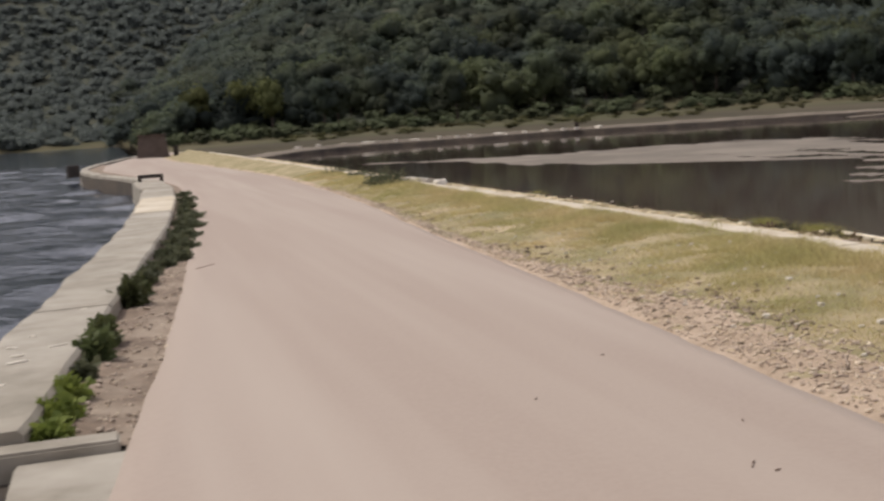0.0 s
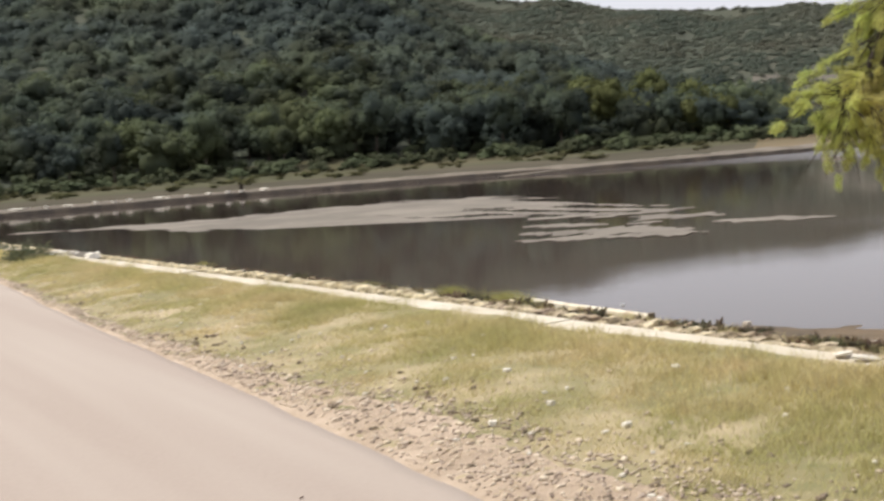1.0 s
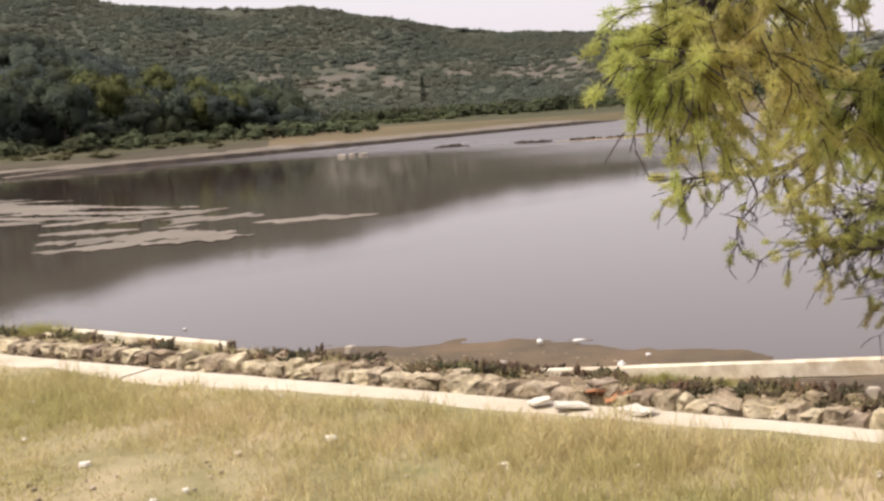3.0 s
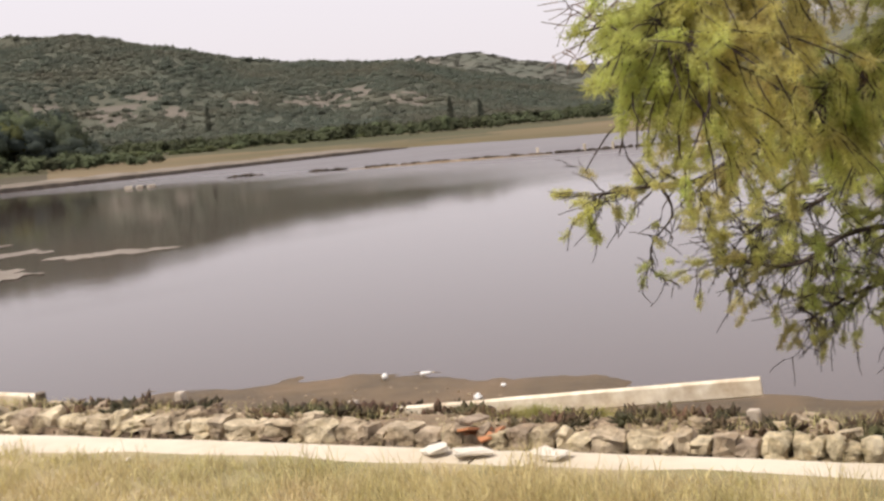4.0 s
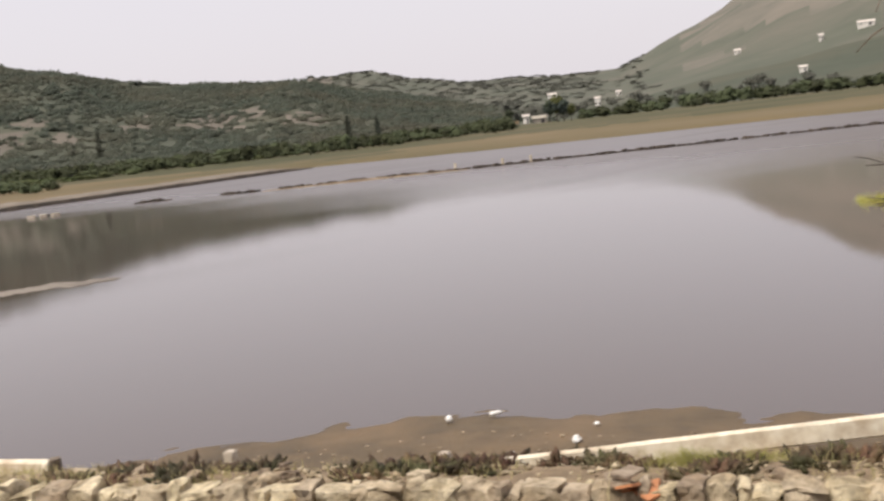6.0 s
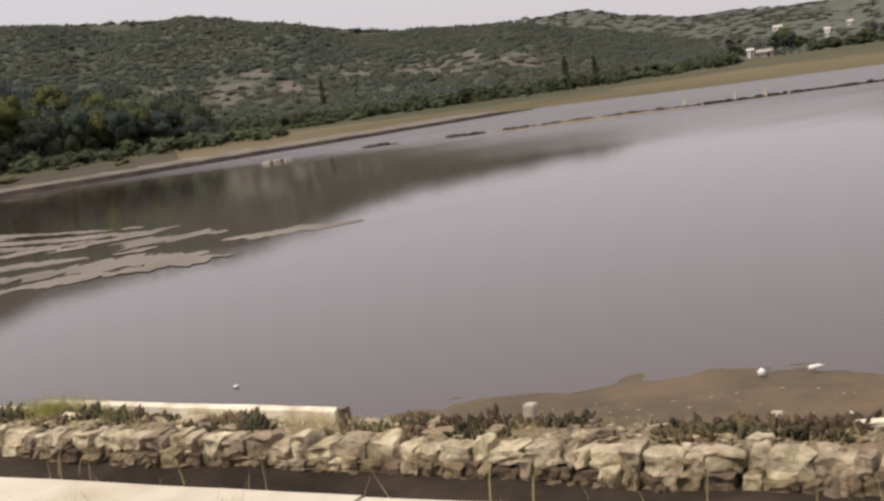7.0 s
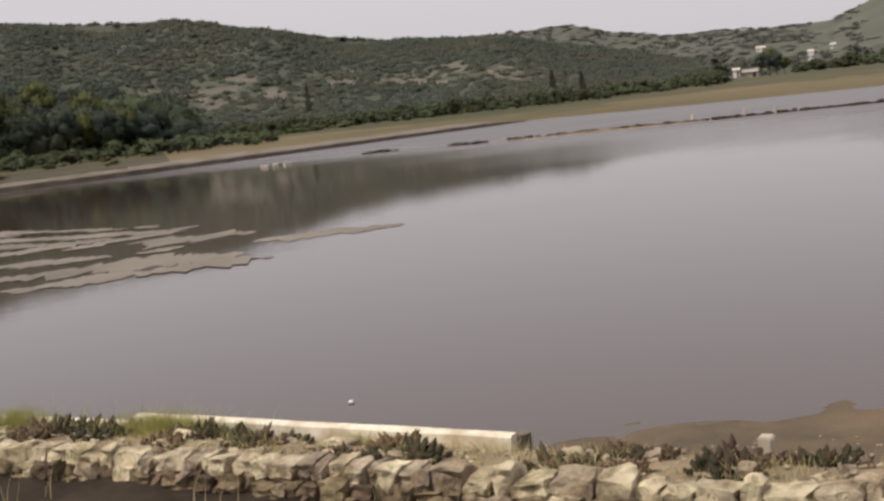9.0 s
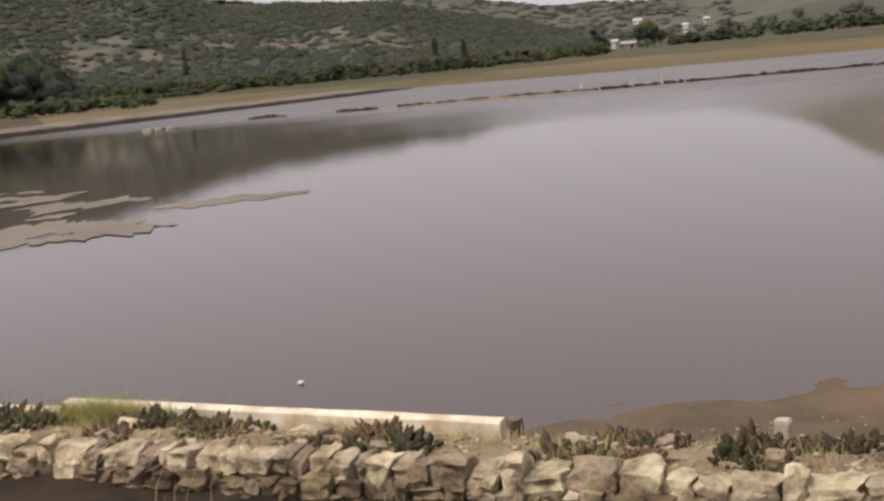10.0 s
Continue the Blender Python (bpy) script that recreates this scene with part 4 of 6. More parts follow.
# ---- houses far off ----
def house(name, az, el, w, d, h, label, r=None, roof=M_ROOF, turn=0.0, walls=M_WALLW):
    """A small house on the slope at that bearing, with gable roof, door and windows."""
    if r is None:
        for r in range(520, 1640, 8):
            x, y = EYE[0] + r * math.sin(radians(az)), EYE[1] + r * math.cos(radians(az))
            z = float(land_height(np.array([x]), np.array([y]))[0])
            if math.degrees(math.atan2(z + h * 0.5 - 1.6, r)) >= el:
                break
    x, y = EYE[0] + r * math.sin(radians(az)), EYE[1] + r * math.cos(radians(az))
    z = float(land_height(np.array([x]), np.array([y]))[0])
    top = tagged(new(name), label, "house", "houses in the valley")
    top.matrix_basis = pose(x, y, z, 0, 0, -az + turn)
    bm = bmesh.new()
    box(bm, -w / 2, w / 2, -d / 2, d / 2, -1.5, h)
    wall = part("wall", bm, walls, top)
    bm = bmesh.new()
    e, k = 0.3, h + 0.28 * d
    a = [bm.verts.new((sx * (w / 2 + e), sy * (d / 2 + e), h)) for sx in (-1, 1) for sy in (-1, 1)]
    b = [bm.verts.new((sx * (w / 2 + e), 0, k)) for sx in (-1, 1)]
    for f in ((a[0], a[2], b[1], b[0]), (a[1], b[0], b[1], a[3]), (a[0], b[0], a[1]), (a[2], a[3], b[1]), (a[0], a[1], a[3], a[2])):
        bm.faces.new(f)
    bmesh.ops.recalc_face_normals(bm, faces=bm.faces)
    part("roof", bm, roof, top)
    bm = bmesh.new()
    k = min(0.5, w * 0.12)
    box(bm, w * 0.22 - k, w * 0.22 + k, -d / 2 - 0.06, -d / 2 - 0.01, 0, min(2.0, h * 0.8))
    part("door", bm, M_DARK, wall)
    for s in (-0.3, 0.3) if h > 2.5 else ():
        bm = bmesh.new()
        box(bm, s * w - 0.5, s * w + 0.5, -d / 2 - 0.06, -d / 2 - 0.01, h * 0.45, h * 0.45 + 1.0)
        part("window", bm, M_DARK, wall)
    return top


house("cabin", 49.2, 0, 2.0, 2.4, 2.4, "small white cabin at the edge of the marsh", 385)
house("shed", 49.85, 0, 5.0, 3.5, 1.5, "low grey shed beside the white cabin", 388, M_CONC, 0, M_CONC)
bm = bmesh.new()
box(bm, -3.5, 3.5, -0.3, 0.3, -1.0, 1.1, 0.08)
roughen(bm, 0.12, 1.0, 2)
o = part("stone_wall", bm, M_EARTH, None)
x, y = EYE[0] + 384 * math.sin(radians(48.3)), EYE[1] + 384 * math.cos(radians(48.3))
o.matrix_basis = pose(x, y, float(land_height(np.array([x]), np.array([y]))[0]), 0, 0, -48)
tagged(o, "low tan wall beside the white cabin", "wall")
house("house", 50.65, 1.2, 6.5, 5, 2.8, "white house among trees on the slope")
house("house", 52.8, 0.6, 3, 4, 6, "narrow white house in the valley")
house("house", 53.85, 0.95, 3.5, 4, 3, "small white house in the valley")
house("house", 59.6, 2.25, 4.5, 5, 2.6, "white house on the mountain slope")
house("house", 63.4, 2.4, 3, 4, 3.4, "white house on the mountain slope")
house("house", 65.4, 2.8, 10, 5, 2.6, "row of white houses on the mountain slope")
house("house", 62.5, 0.35, 4, 4, 2.4, "pale house at the foot of the mountain", 640)

# white blocks at the end of the broken stone line
for i, (dx, w) in enumerate(((-0.75, 0.5), (-0.1, 0.36), (0.55, 0.5))):
    bm = bmesh.new()
    box(bm, -w * 0.45, w * 0.45, -0.16, 0.16, -0.1, 0.07, 0.02)
    roughen(bm, 0.03, 4, i)
    o = part("stone_block", bm, M_KERB, None)
    o.matrix_basis = pose(32.3 + dx * 0.9, 69.4 - dx * 0.5, W + 0.07, 0, 0, -25 + i * 9)
    tagged(o, "whitish squared stone block standing in the pan", "stone", "white blocks in the pan")
for i, (x, y) in enumerate(((51.2, 50.6), (52.3, 49.4), (49.6, 52.9))):
    bm = bmesh.new()
    box(bm, -0.07, 0.07, -0.07, 0.07, -0.3, 0.42, 0.02)
    roughen(bm, 0.03, 5, i)
    o = part("pale_post", bm, M_KERB, None)
    o.matrix_basis = pose(x, y, W, 0, 3 * (i - 0.5), 20)
    tagged(o, "short pale post standing in the line of stones", "post", "posts in the pan")

# ---- the pan's edge: rubble wall, boards, stakes ----
def stone_mesh(seed, sx, sy, sz, material=M_STONE, cuts=2):
    """An uneven rubble stone with worn corners."""
    bm = bmesh.new()
    bmesh.ops.create_cube(bm, size=1)
    bmesh.ops.subdivide_edges(bm, edges=list(bm.edges), cuts=cuts, use_grid_fill=True)
    for v in bm.verts:
        outer = sum(abs(c) > 0.4 for c in v.co)
        v.co *= (1.0, 1.0, 0.95, 0.87)[outer] if outer else 1.0
    roughen(bm, 0.19, 2.0, seed)
    rag = 0.085 if cuts == 1 else 0.055
    for v in bm.verts:
        v.co += Vector((random.uniform(-rag, rag), random.uniform(-rag, rag), random.uniform(-rag, rag)))
    bmesh.ops.scale(bm, vec=(sx, sy, sz), verts=bm.verts)
    bmesh.ops.triangulate(bm, faces=bm.faces)
    me = bpy.data.meshes.new("stone")
    bm.to_mesh(me)
    bm.free()
    me.materials.append(material)
    return me


STONES = [stone_mesh(i, 1, 1, 1) for i in range(12)] + [stone_mesh(i, 1, 1, 1, M_DAMPSHADE) for i in range(12)]
PALES = [stone_mesh(i, 1, 1, 1, M_PALE, 1) for i in range(12)]
STONE_DATA = [(np.array([v.co[:] for v in me.vertices]), np.array([list(p.vertices) for p in me.polygons])) for me in PALES]


def scatter_stones(name, placed, material, label, category, parent=None):
    """Many small stones as one mesh; placed: matrices."""
    vs, fs, base = [], [], 0
    for i, m in enumerate(placed):
        v, f = STONE_DATA[i * 5 % 12]
        m = np.array(m)
        vs.append(v @ m[:3, :3].T + m[:3, 3])
        fs.append(f + base)
        base += len(v)
    return tagged(mesh_np(name, np.concatenate(vs), np.concatenate(fs), material, parent), label, category, kind="stuff")


LINE = [Vector(p) for p in ((33, 71), (39.5, 69.5), (42.3, 62.5), (47, 56), (50.3, 51.7), (54, 47.8), (57.7, 42.7), (64, 35), (70, 25))]
rg = random.Random(15)
placed = []
for a, b in zip(LINE, LINE[1:]):
    for i in range(int((b - a).length / 0.3)):
        c = a.lerp(b, i * 0.3 / (b - a).length)
        if noise.noise(Vector((c.x * 0.35, c.y * 0.35, 2.0))) < (0.12 if c.x < 50 else 0.4):
            placed.append(pose(c.x + rg.uniform(-0.15, 0.15), c.y + rg.uniform(-0.15, 0.15), W + 0.02, 0, 0, rg.uniform(0, 180)) @ Matrix.Diagonal((rg.uniform(0.3, 0.6), rg.uniform(0.25, 0.4), rg.uniform(0.1, 0.3), 1)))
scatter_stones("stone_line", placed, M_DARKSTONE, "broken line of low dark stones across the pan", "stones")


def blades(name, roots, heights, widths, leans, material, label="", category="", parent=None, seed=0, bend=0.5):
    """Thin tapering blades, each of one or two faces."""
    rg = np.random.default_rng(seed)
    roots = np.asarray(roots, float)
    n = len(roots)
    a = rg.uniform(0, 6.283, n)
    side = np.stack([np.cos(a), np.sin(a), np.zeros(n)], -1) * np.asarray(widths)[:, None] / 2
    b = rg.uniform(0, 6.283, n)
    lean = np.stack([np.cos(b), np.sin(b), np.zeros(n)], -1) * (np.asarray(leans) * np.asarray(heights))[:, None]
    up = np.stack([np.zeros(n), np.zeros(n), np.asarray(heights)], -1)
    mid = roots + up * 0.55 + lean * 0.3
    tip = roots + up + lean
    V = np.stack([roots - side, roots + side, mid + side * 0.7, mid - side * 0.7, tip], 1).reshape(-1, 3)
    k = np.arange(n)[:, None] * 5
    F = np.concatenate([k + np.array([0, 1, 2]), k + np.array([0, 2, 3]), k + np.array([3, 2, 4])])
    ob = mesh_np(name, V, F, material, parent, tint=np.repeat(rg.uniform(0, 1, n), 5))
    return tagged(ob, label, category, kind="stuff") if label else ob


def succulent_proto(seed):
    """A low clump of upright fleshy shoots."""
    rg = np.random.default_rng(seed)
    n = 95
    a, r = rg.uniform(0, 6.283, n), 0.12 * np.sqrt(rg.uniform(0, 1, n))
    root = np.stack([r * np.cos(a) * 1.25, r * np.sin(a), np.full(n, -0.03)], -1)
    h = rg.uniform(0.02, 0.075, n) * (1.15 - r * 3.5)
    out = np.stack([np.cos(a), np.sin(a), np.zeros(n)], -1) * (r * 0.4)[:, None] + rg.normal(size=(n, 3)) * 0.02
    V, F = [], []
    for i in range(n):
        w = rg.uniform(0.011, 0.02)
        t = root[i] + out[i] + np.array([0, 0, h[i]])
        m = root[i] * 0.35 + t * 0.65
        b0 = len(V)
        for c, s in ((root[i], 0.6), (m, 1.2)):
            for q in range(3):
                an = q * 2.094 + a[i]
                V.append(c + np.array([math.cos(an), math.sin(an), 0]) * w * s)
        V.append(t)
        for q in range(3):
            q2 = (q + 1) % 3
            F += [(b0 + q, b0 + q2, b0 + 3 + q2), (b0 + q, b0 + 3 + q2, b0 + 3 + q), (b0 + 3 + q, b0 + 3 + q2, b0 + 6)]
    return np.array(V), np.array(F)


SUCC = []
for i in range(6):
    v, f = succulent_proto(40 + i)
    ob = mesh_np("succulent", v, f, M_SUCC)
    SUCC.append(tagged(ob, "dark green fleshy succulent clump on the bank", "plant", "succulents on the bank"))
rg = random.Random(21)
spots = []
u = -3.0
while u < 34:
    for _ in range(3 if noise.noise(Vector((u * 0.7, 3.3, 0))) > -0.1 else 1):
        spots.append((u + rg.uniform(-0.2, 0.2), rg.uniform(10.28, 10.84), rg.uniform(0.6, 1.25)))
    u += rg.uniform(0.16, 0.5)
spots = [q for q in spots if min(abs(q[0] - k) for k in (9.6, 8.2, 6.7, 5.2, 3.8)) > 0.17 or q[1] < 10.55]
spots = [q for q in spots if not (abs(q[0] - 9.5) < 0.32 and q[1] > 10.35)]
spots = [q for q in spots if not (9.6 < q[0] < 11.2 and q[1] > 10.55)]
for i, (u, v, s) in enumerate(spots):
    m = pose(*P(u, v, berm_z(u, v, 5) + 0.01), rg.uniform(-6, 6), rg.uniform(-6, 6), rg.uniform(0, 360)) @ Matrix.Diagonal((s * 1.15, s * 1.15, s, 1))
    ob = SUCC[i] if i < 6 else copy_thing(SUCC[i % 6], pose(0, 0, 0))
    ob.matrix_basis = m


def fennel(u, v, size, n, seed):
    q = np.random.default_rng(seed)
    r = size * np.abs(q.normal(size=n)) * 0.5
    a = q.uniform(0, 6.283, n)
    uu, vv = u + r * np.cos(a) * 1.5, v + r * np.sin(a) * 0.7
    z0 = berm_z(u, v, 5)
    roots = [P(x, y, z0 - 0.01 + q.uniform(0, size * 0.2)) for x, y in zip(uu, vv)]
    ob = blades("fennel_bush", roots, q.uniform(0.05, 0.14, n) * (size / 0.3), np.full(n, 0.003), q.uniform(0.2, 1.0, n), M_FENNEL, seed=seed)
    return tagged(ob, "feathery yellow-green bush on the bank", "plant", "feathery bushes")


for i, (u, v, s, n) in enumerate(((12.1, 10.72, 0.4, 2600), (13.4, 10.7, 0.36, 2000), (10.6, 10.7, 0.14, 400), (5.2, 10.55, 0.2, 900), (4.8, 10.6, 0.15, 500), (15.9, 10.8, 0.28, 700), (22.5, 10.6, 0.3, 500))):
    fennel(u, v, s, n, 60 + i)

# stakes that held the boards
def stake(u, v, h, w, label, top):
    bm = bmesh.new()
    box(bm, -w / 2, w / 2, -w / 2, w / 2, -0.35, h, 0.008)
    roughen(bm, 0.004, 9, u)
    ob = part("stake", bm, M_PEG, None)
    ob.matrix_basis = pose(*P(u, v, top - h), 0, 2.5 * math.sin(u * 3), 27 + 4 * math.cos(u * 5))
    tagged(ob, label, "stake", "stakes along the pan")
    return ob


for u, v, z in ((8.23, 10.91, -0.33), (6.75, 10.95, -0.39), (5.2, 10.86, -0.39), (3.83, 10.63, -0.32), (2.2, 10.85, -0.4), (0.8, 10.85, -0.4)):
    stake(u, v, 0.2, 0.075, "short pale square stake at the mud's edge", z)
bm = bmesh.new()
bmesh.ops.create_cone(bm, cap_ends=True, segments=9, radius1=0.05, radius2=0.046, depth=0.62)
roughen(bm, 0.008, 12, 3)
post = part("post", bm, M_OLDWOOD, None)
post.matrix_basis = pose(*P(9.57, 10.87, -0.645), 3, -4, 0)
tagged(post, "short weathered wooden post at the end of the beam", "post")


def beam(name, a, b, w, h, label, seed, material=M_WOOD):
    """A long weathered timber from a to b, with uneven edges."""
    a, b = Vector(a), Vector(b)
    ln = (b - a).length
    bm = bmesh.new()
    n_s = 14
    rings = []
    for i in range(n_s + 1):
        x = ln * i / n_s
        j = lambda k: 0.006 * noise.noise(Vector((x * 2.5, k, seed)))
        e = 0.012
        rings.append([bm.verts.new((x, yy + j(q), zz + j(q + 9))) for q, (yy, zz) in enumerate(((-w / 2, -h / 2 + e), (-w / 2, h / 2 - e), (-w / 2 + e, h / 2), (w / 2 - e, h / 2), (w / 2, h / 2 - e), (w / 2, -h / 2 + e), (w / 2 - e, -h / 2), (-w / 2 + e, -h / 2)))])
    for r, s in zip(rings, rings[1:]):
        for q in range(8):
            bm.faces.new((r[q], r[(q + 1) % 8], s[(q + 1) % 8], s[q]))
    bm.faces.new(rings[0][::-1])
    bm.faces.new(rings[-1])
    bmesh.ops.recalc_face_normals(bm, faces=bm.faces)
    ob = part(name, bm, material, None)
    d = b - a
    ob.matrix_basis = Matrix.Translation(a) @ Vector((1, 0, 0)).rotation_difference(d).to_matrix().to_4x4()
    return tagged(ob, label, "timber", "edge boards")


beam("edge_beam", P(12.6, 11.05, -0.43), P(9.66, 10.92, -0.445), 0.09, 0.15, "bleached timber beam along the pan's edge", 1)
beam("edge_beam", P(15.5, 11.12, -0.475), P(12.65, 11.06, -0.465), 0.09, 0.1, "bleached timber beam along the pan's edge", 2)
beam("plank", P(6.35, 10.86, -0.47), (7.84, 8.42, -0.235), 0.045, 0.125, "loose bleached plank propped aslant over the mud", 3)
beam("edge_board", P(7.0, 10.9, -0.47), P(5.7, 10.88, -0.48), 0.035, 0.06, "half-buried pale board at the mud's edge", 4)
beam("edge_board", P(5.0, 10.86, -0.47), P(3.85, 10.84, -0.465), 0.035, 0.05, "half-buried pale board at the mud's edge", 5)

# shards of roof tile in a gap of the wall
rg = random.Random(8)
for i in range(7):
    bm = bmesh.new()
    box(bm, -0.11, 0.11, -0.05, 0.05, -0.008, 0.008, 0.003)
    for vv in bm.verts:
        vv.co.z += 0.03 - vv.co.y ** 2 * 10
    roughen(bm, 0.01, 9, i)
    ob = part("tile_shard", bm, M_TILE if i < 5 else M_STONE, None)
    ob.matrix_basis = pose(*P(5.45 + rg.uniform(-0.2, 0.22), 10.04 + rg.uniform(-0.06, 0.12), -0.40 + 0.02 * i), rg.uniform(-25, 10), rg.uniform(-15, 15), rg.uniform(0, 70))
    tagged(ob, "broken terracotta tile lying on the rubble wall", "tile shard", "broken tiles")

# litter on the mud and in the water
bm = bmesh.new()
bmesh.ops.create_uvsphere(bm, u_segments=14, v_segments=9, radius=0.028)
part("ball", bm, M_WHITE, None, smooth=True).matrix_basis = pose(7.58, 12.055, W + 0.045)
tagged(bpy.data.objects["ball"], "small white ball on the wet mud", "ball")


def bottle(x, y, z, turn, s, label):
    prof = ((0, 0), (0.032, 0.004), (0.036, 0.02), (0.035, 0.14), (0.028, 0.17), (0.013, 0.19), (0.013, 0.215), (0, 0.217))
    top = tagged(new("bottle"), label, "bottle")
    bm = bmesh.new()
    rings = [[bm.verts.new((r * math.cos(k * 0.628), r * math.sin(k * 0.628), h)) for k in range(10)] for r, h in prof[1:-1]]
    for a, b in zip(rings, rings[1:]):
        for k in range(10):
            bm.faces.new((a[k], a[(k + 1) % 10], b[(k + 1) % 10], b[k]))
    bm.faces.new(rings[0][::-1])
    bm.faces.new(rings[-1])
    body = part("bottle_body", bm, M_WHITE, top, smooth=True)
    bm = bmesh.new()
    bmesh.ops.create_cone(bm, cap_ends=True, segments=10, radius1=0.016, radius2=0.016, depth=0.02, matrix=Matrix.Translation((0, 0, 0.222)))
    part("cap", bm, M_PEG, body)
    top.matrix_basis = pose(x, y, z, 88, 0, turn) @ Matrix.Diagonal((s, s, s, 1))


bottle(7.8, 11.84, W + 0.045, 60, 0.5, "discarded whitish plastic bottle on the mud")
for i, (x, y, s, lab) in enumerate(((7.53, 10.79, 0.035, "small white stone on the wet mud"), (7.9, 10.9, 0.02, "small white stone on the wet mud"), (5.405, 15.9, 0.022, "white scrap floating on the pan"), (7.1, 11.0, 0.02, "small white stone on the wet mud"))):
    bm = bmesh.new()
    bmesh.ops.create_icosphere(bm, subdivisions=2, radius=s)
    roughen(bm, s * 0.4, 1.2 / s, i)
    bmesh.ops.scale(bm, vec=(1.2, 0.9, 0.7), verts=bm.verts)
    o = part("white_stone" if i != 2 else "scrap", bm, M_WHITE, None)
    o.location = (x, y, W + (0.045 if i != 2 else 0.012))
    tagged(o, lab, "stone" if i != 2 else "litter")

# dry grass on the bank
q = np.random.default_rng(19)
spots = [(u0 + q.normal() * 0.12, min(10.95, max(10.1, v0 + q.normal() * 0.08))) for u0, v0 in zip(q.uniform(2, 16, 110), q.uniform(10.2, 10.92, 110)) for _ in range(40)]
blades("dry_tufts", [P(a, b, berm_z(a, b, 5) - 0.01) for a, b in spots], q.uniform(0.03, 0.11, len(spots)), q.uniform(0.003, 0.006, len(spots)), q.uniform(0.2, 0.9, len(spots)), M_GRASS, "wispy tan dry grass on the bank", "grass", seed=20)
# dry stalks in the ditch
q = np.random.default_rng(9)
n = 150
blades("dry_stalks", [P(a, b, W + 0.03) for a, b in zip(q.uniform(2, 20, n), q.uniform(8.6, 9.7, n))], q.uniform(0.25, 0.6, n), q.uniform(0.006, 0.012, n), q.uniform(0.05, 0.4, n), M_GRASS, "pale dry stalks standing in the ditch", "stalks", seed=9)

# ---- sea side: plants, slab, frame, hut ----
def leafy(name, u, v, size, high, n, material, seed, label):
    q = np.random.default_rng(seed)
    top = tagged(new(name), label, "plant", "plants along the sea wall")
    top.location = P(u, v, -0.04)
    d = q.normal(size=(n, 3))
    d /= np.linalg.norm(d, axis=1, keepdims=True)
    d[:, 2] = np.abs(d[:, 2])
    p = d * np.array([size, size * 1.5, high]) * q.uniform(0.3, 1.0, (n, 1)) * (0.75 + 0.45 * np.sin(d[:, :1] * 7 + seed) * np.cos(d[:, 1:2] * 6))
    t = q.normal(size=(n, 3)) * 0.02
    s = q.normal(size=(n, 3)) * 0.012
    tipp = p + d * 0.045 + t
    V = np.stack([p - s, tipp * 0.6 + p * 0.4 + s * 1.6, tipp, tipp * 0.6 + p * 0.4 - s * 1.6], 1).reshape(-1, 3)
    mesh_np("leaves", V, np.arange(4 * n).reshape(n, 4), material, top)
    stems = [tuple(q.normal(size=2) * size * 0.15) + (0.0,) for _ in range(9)]
    blades("stems", stems, q.uniform(0.5, 0.9, 9) * high, np.full(9, 0.008), q.uniform(0.1, 0.6, 9), M_TWIG, parent=top, seed=seed)
    return top


SEA_PLANTS = ((4.95, 1.12, 0.13, 0.14, 420, M_SHRUB2), (5.35, 1.16, 0.15, 0.18, 560, M_SHRUB2), (5.85, 1.2, 0.13, 0.2, 420, M_SHRUB2), (6.55, 1.27, 0.1, 0.14, 260, M_GREYSHRUB),
              (7.2, 1.35, 0.18, 0.3, 900, M_SHRUB), (7.75, 1.4, 0.17, 0.28, 800, M_SHRUB),  (9.9, 1.66, 0.2, 0.34, 1000, M_SHRUB),
              (10.5, 1.72, 0.17, 0.24, 600, M_SHRUB), (11.4, 1.84, 0.14, 0.16, 400, M_GREYSHRUB), (12.1, 1.9, 0.16, 0.16, 420, M_GREYSHRUB), (12.8, 1.98, 0.22, 0.26, 600, M_SUCC), (13.4, 2.2, 0.24, 0.24, 700, M_GREYSHRUB), (14.8, 2.35, 0.26, 0.3, 700, M_GREYSHRUB), (16.4, 2.5, 0.26, 0.3, 700, M_SUCC), (18.2, 2.7, 0.3, 0.3, 700, M_GREYSHRUB), (20.3, 2.85, 0.3, 0.3, 700, M_SUCC), (14.0, 2.1, 0.24, 0.3, 700, M_SUCC), (15.6, 2.28, 0.24, 0.3, 700, M_SUCC),
              (17.2, 2.45, 0.26, 0.32, 700, M_SUCC), (19.2, 2.62, 0.28, 0.34, 700, M_SUCC), (21.4, 2.8, 0.3, 0.34, 700, M_SUCC), (23.6, 2.95, 0.3, 0.32, 600, M_SUCC), (26, 3.1, 0.3, 0.3, 600, M_SUCC), (28.5, 3.2, 0.3, 0.3, 500, M_SUCC))
for i, (u, v, s, h, n, m) in enumerate(SEA_PLANTS):
    m = M_GREYSHRUB if u > 12.5 else m
    leafy("shrub", u, v - 0.04 + (0.12 if u > 12.5 else 0), s * 0.72, h * (0.8 if u < 12.5 else 0.4), n, m, 300 + i, "yellow-green leafy plant against the sea wall" if m is M_SHRUB2 else "green bushy plant against the sea wall" if m is M_SHRUB else "dark low shrub against the sea wall")

for i, (u, v, s, h, n) in enumerate(((23.9, 7.72, 0.4, 0.5, 1100), (24.7, 7.5, 0.5, 0.45, 1100), (25.6, 7.8, 0.45, 0.4, 900), (28.6, 7.9, 0.5, 0.4, 800), (31.5, 7.9, 0.5, 0.4, 700))):
    leafy("shrub", u, v, s, h, n, M_GREYSHRUB, 350 + i, "grey-green low bush on the verge by the kerb")

# stones on the crumbled strip
rg = random.Random(17)
placed = []
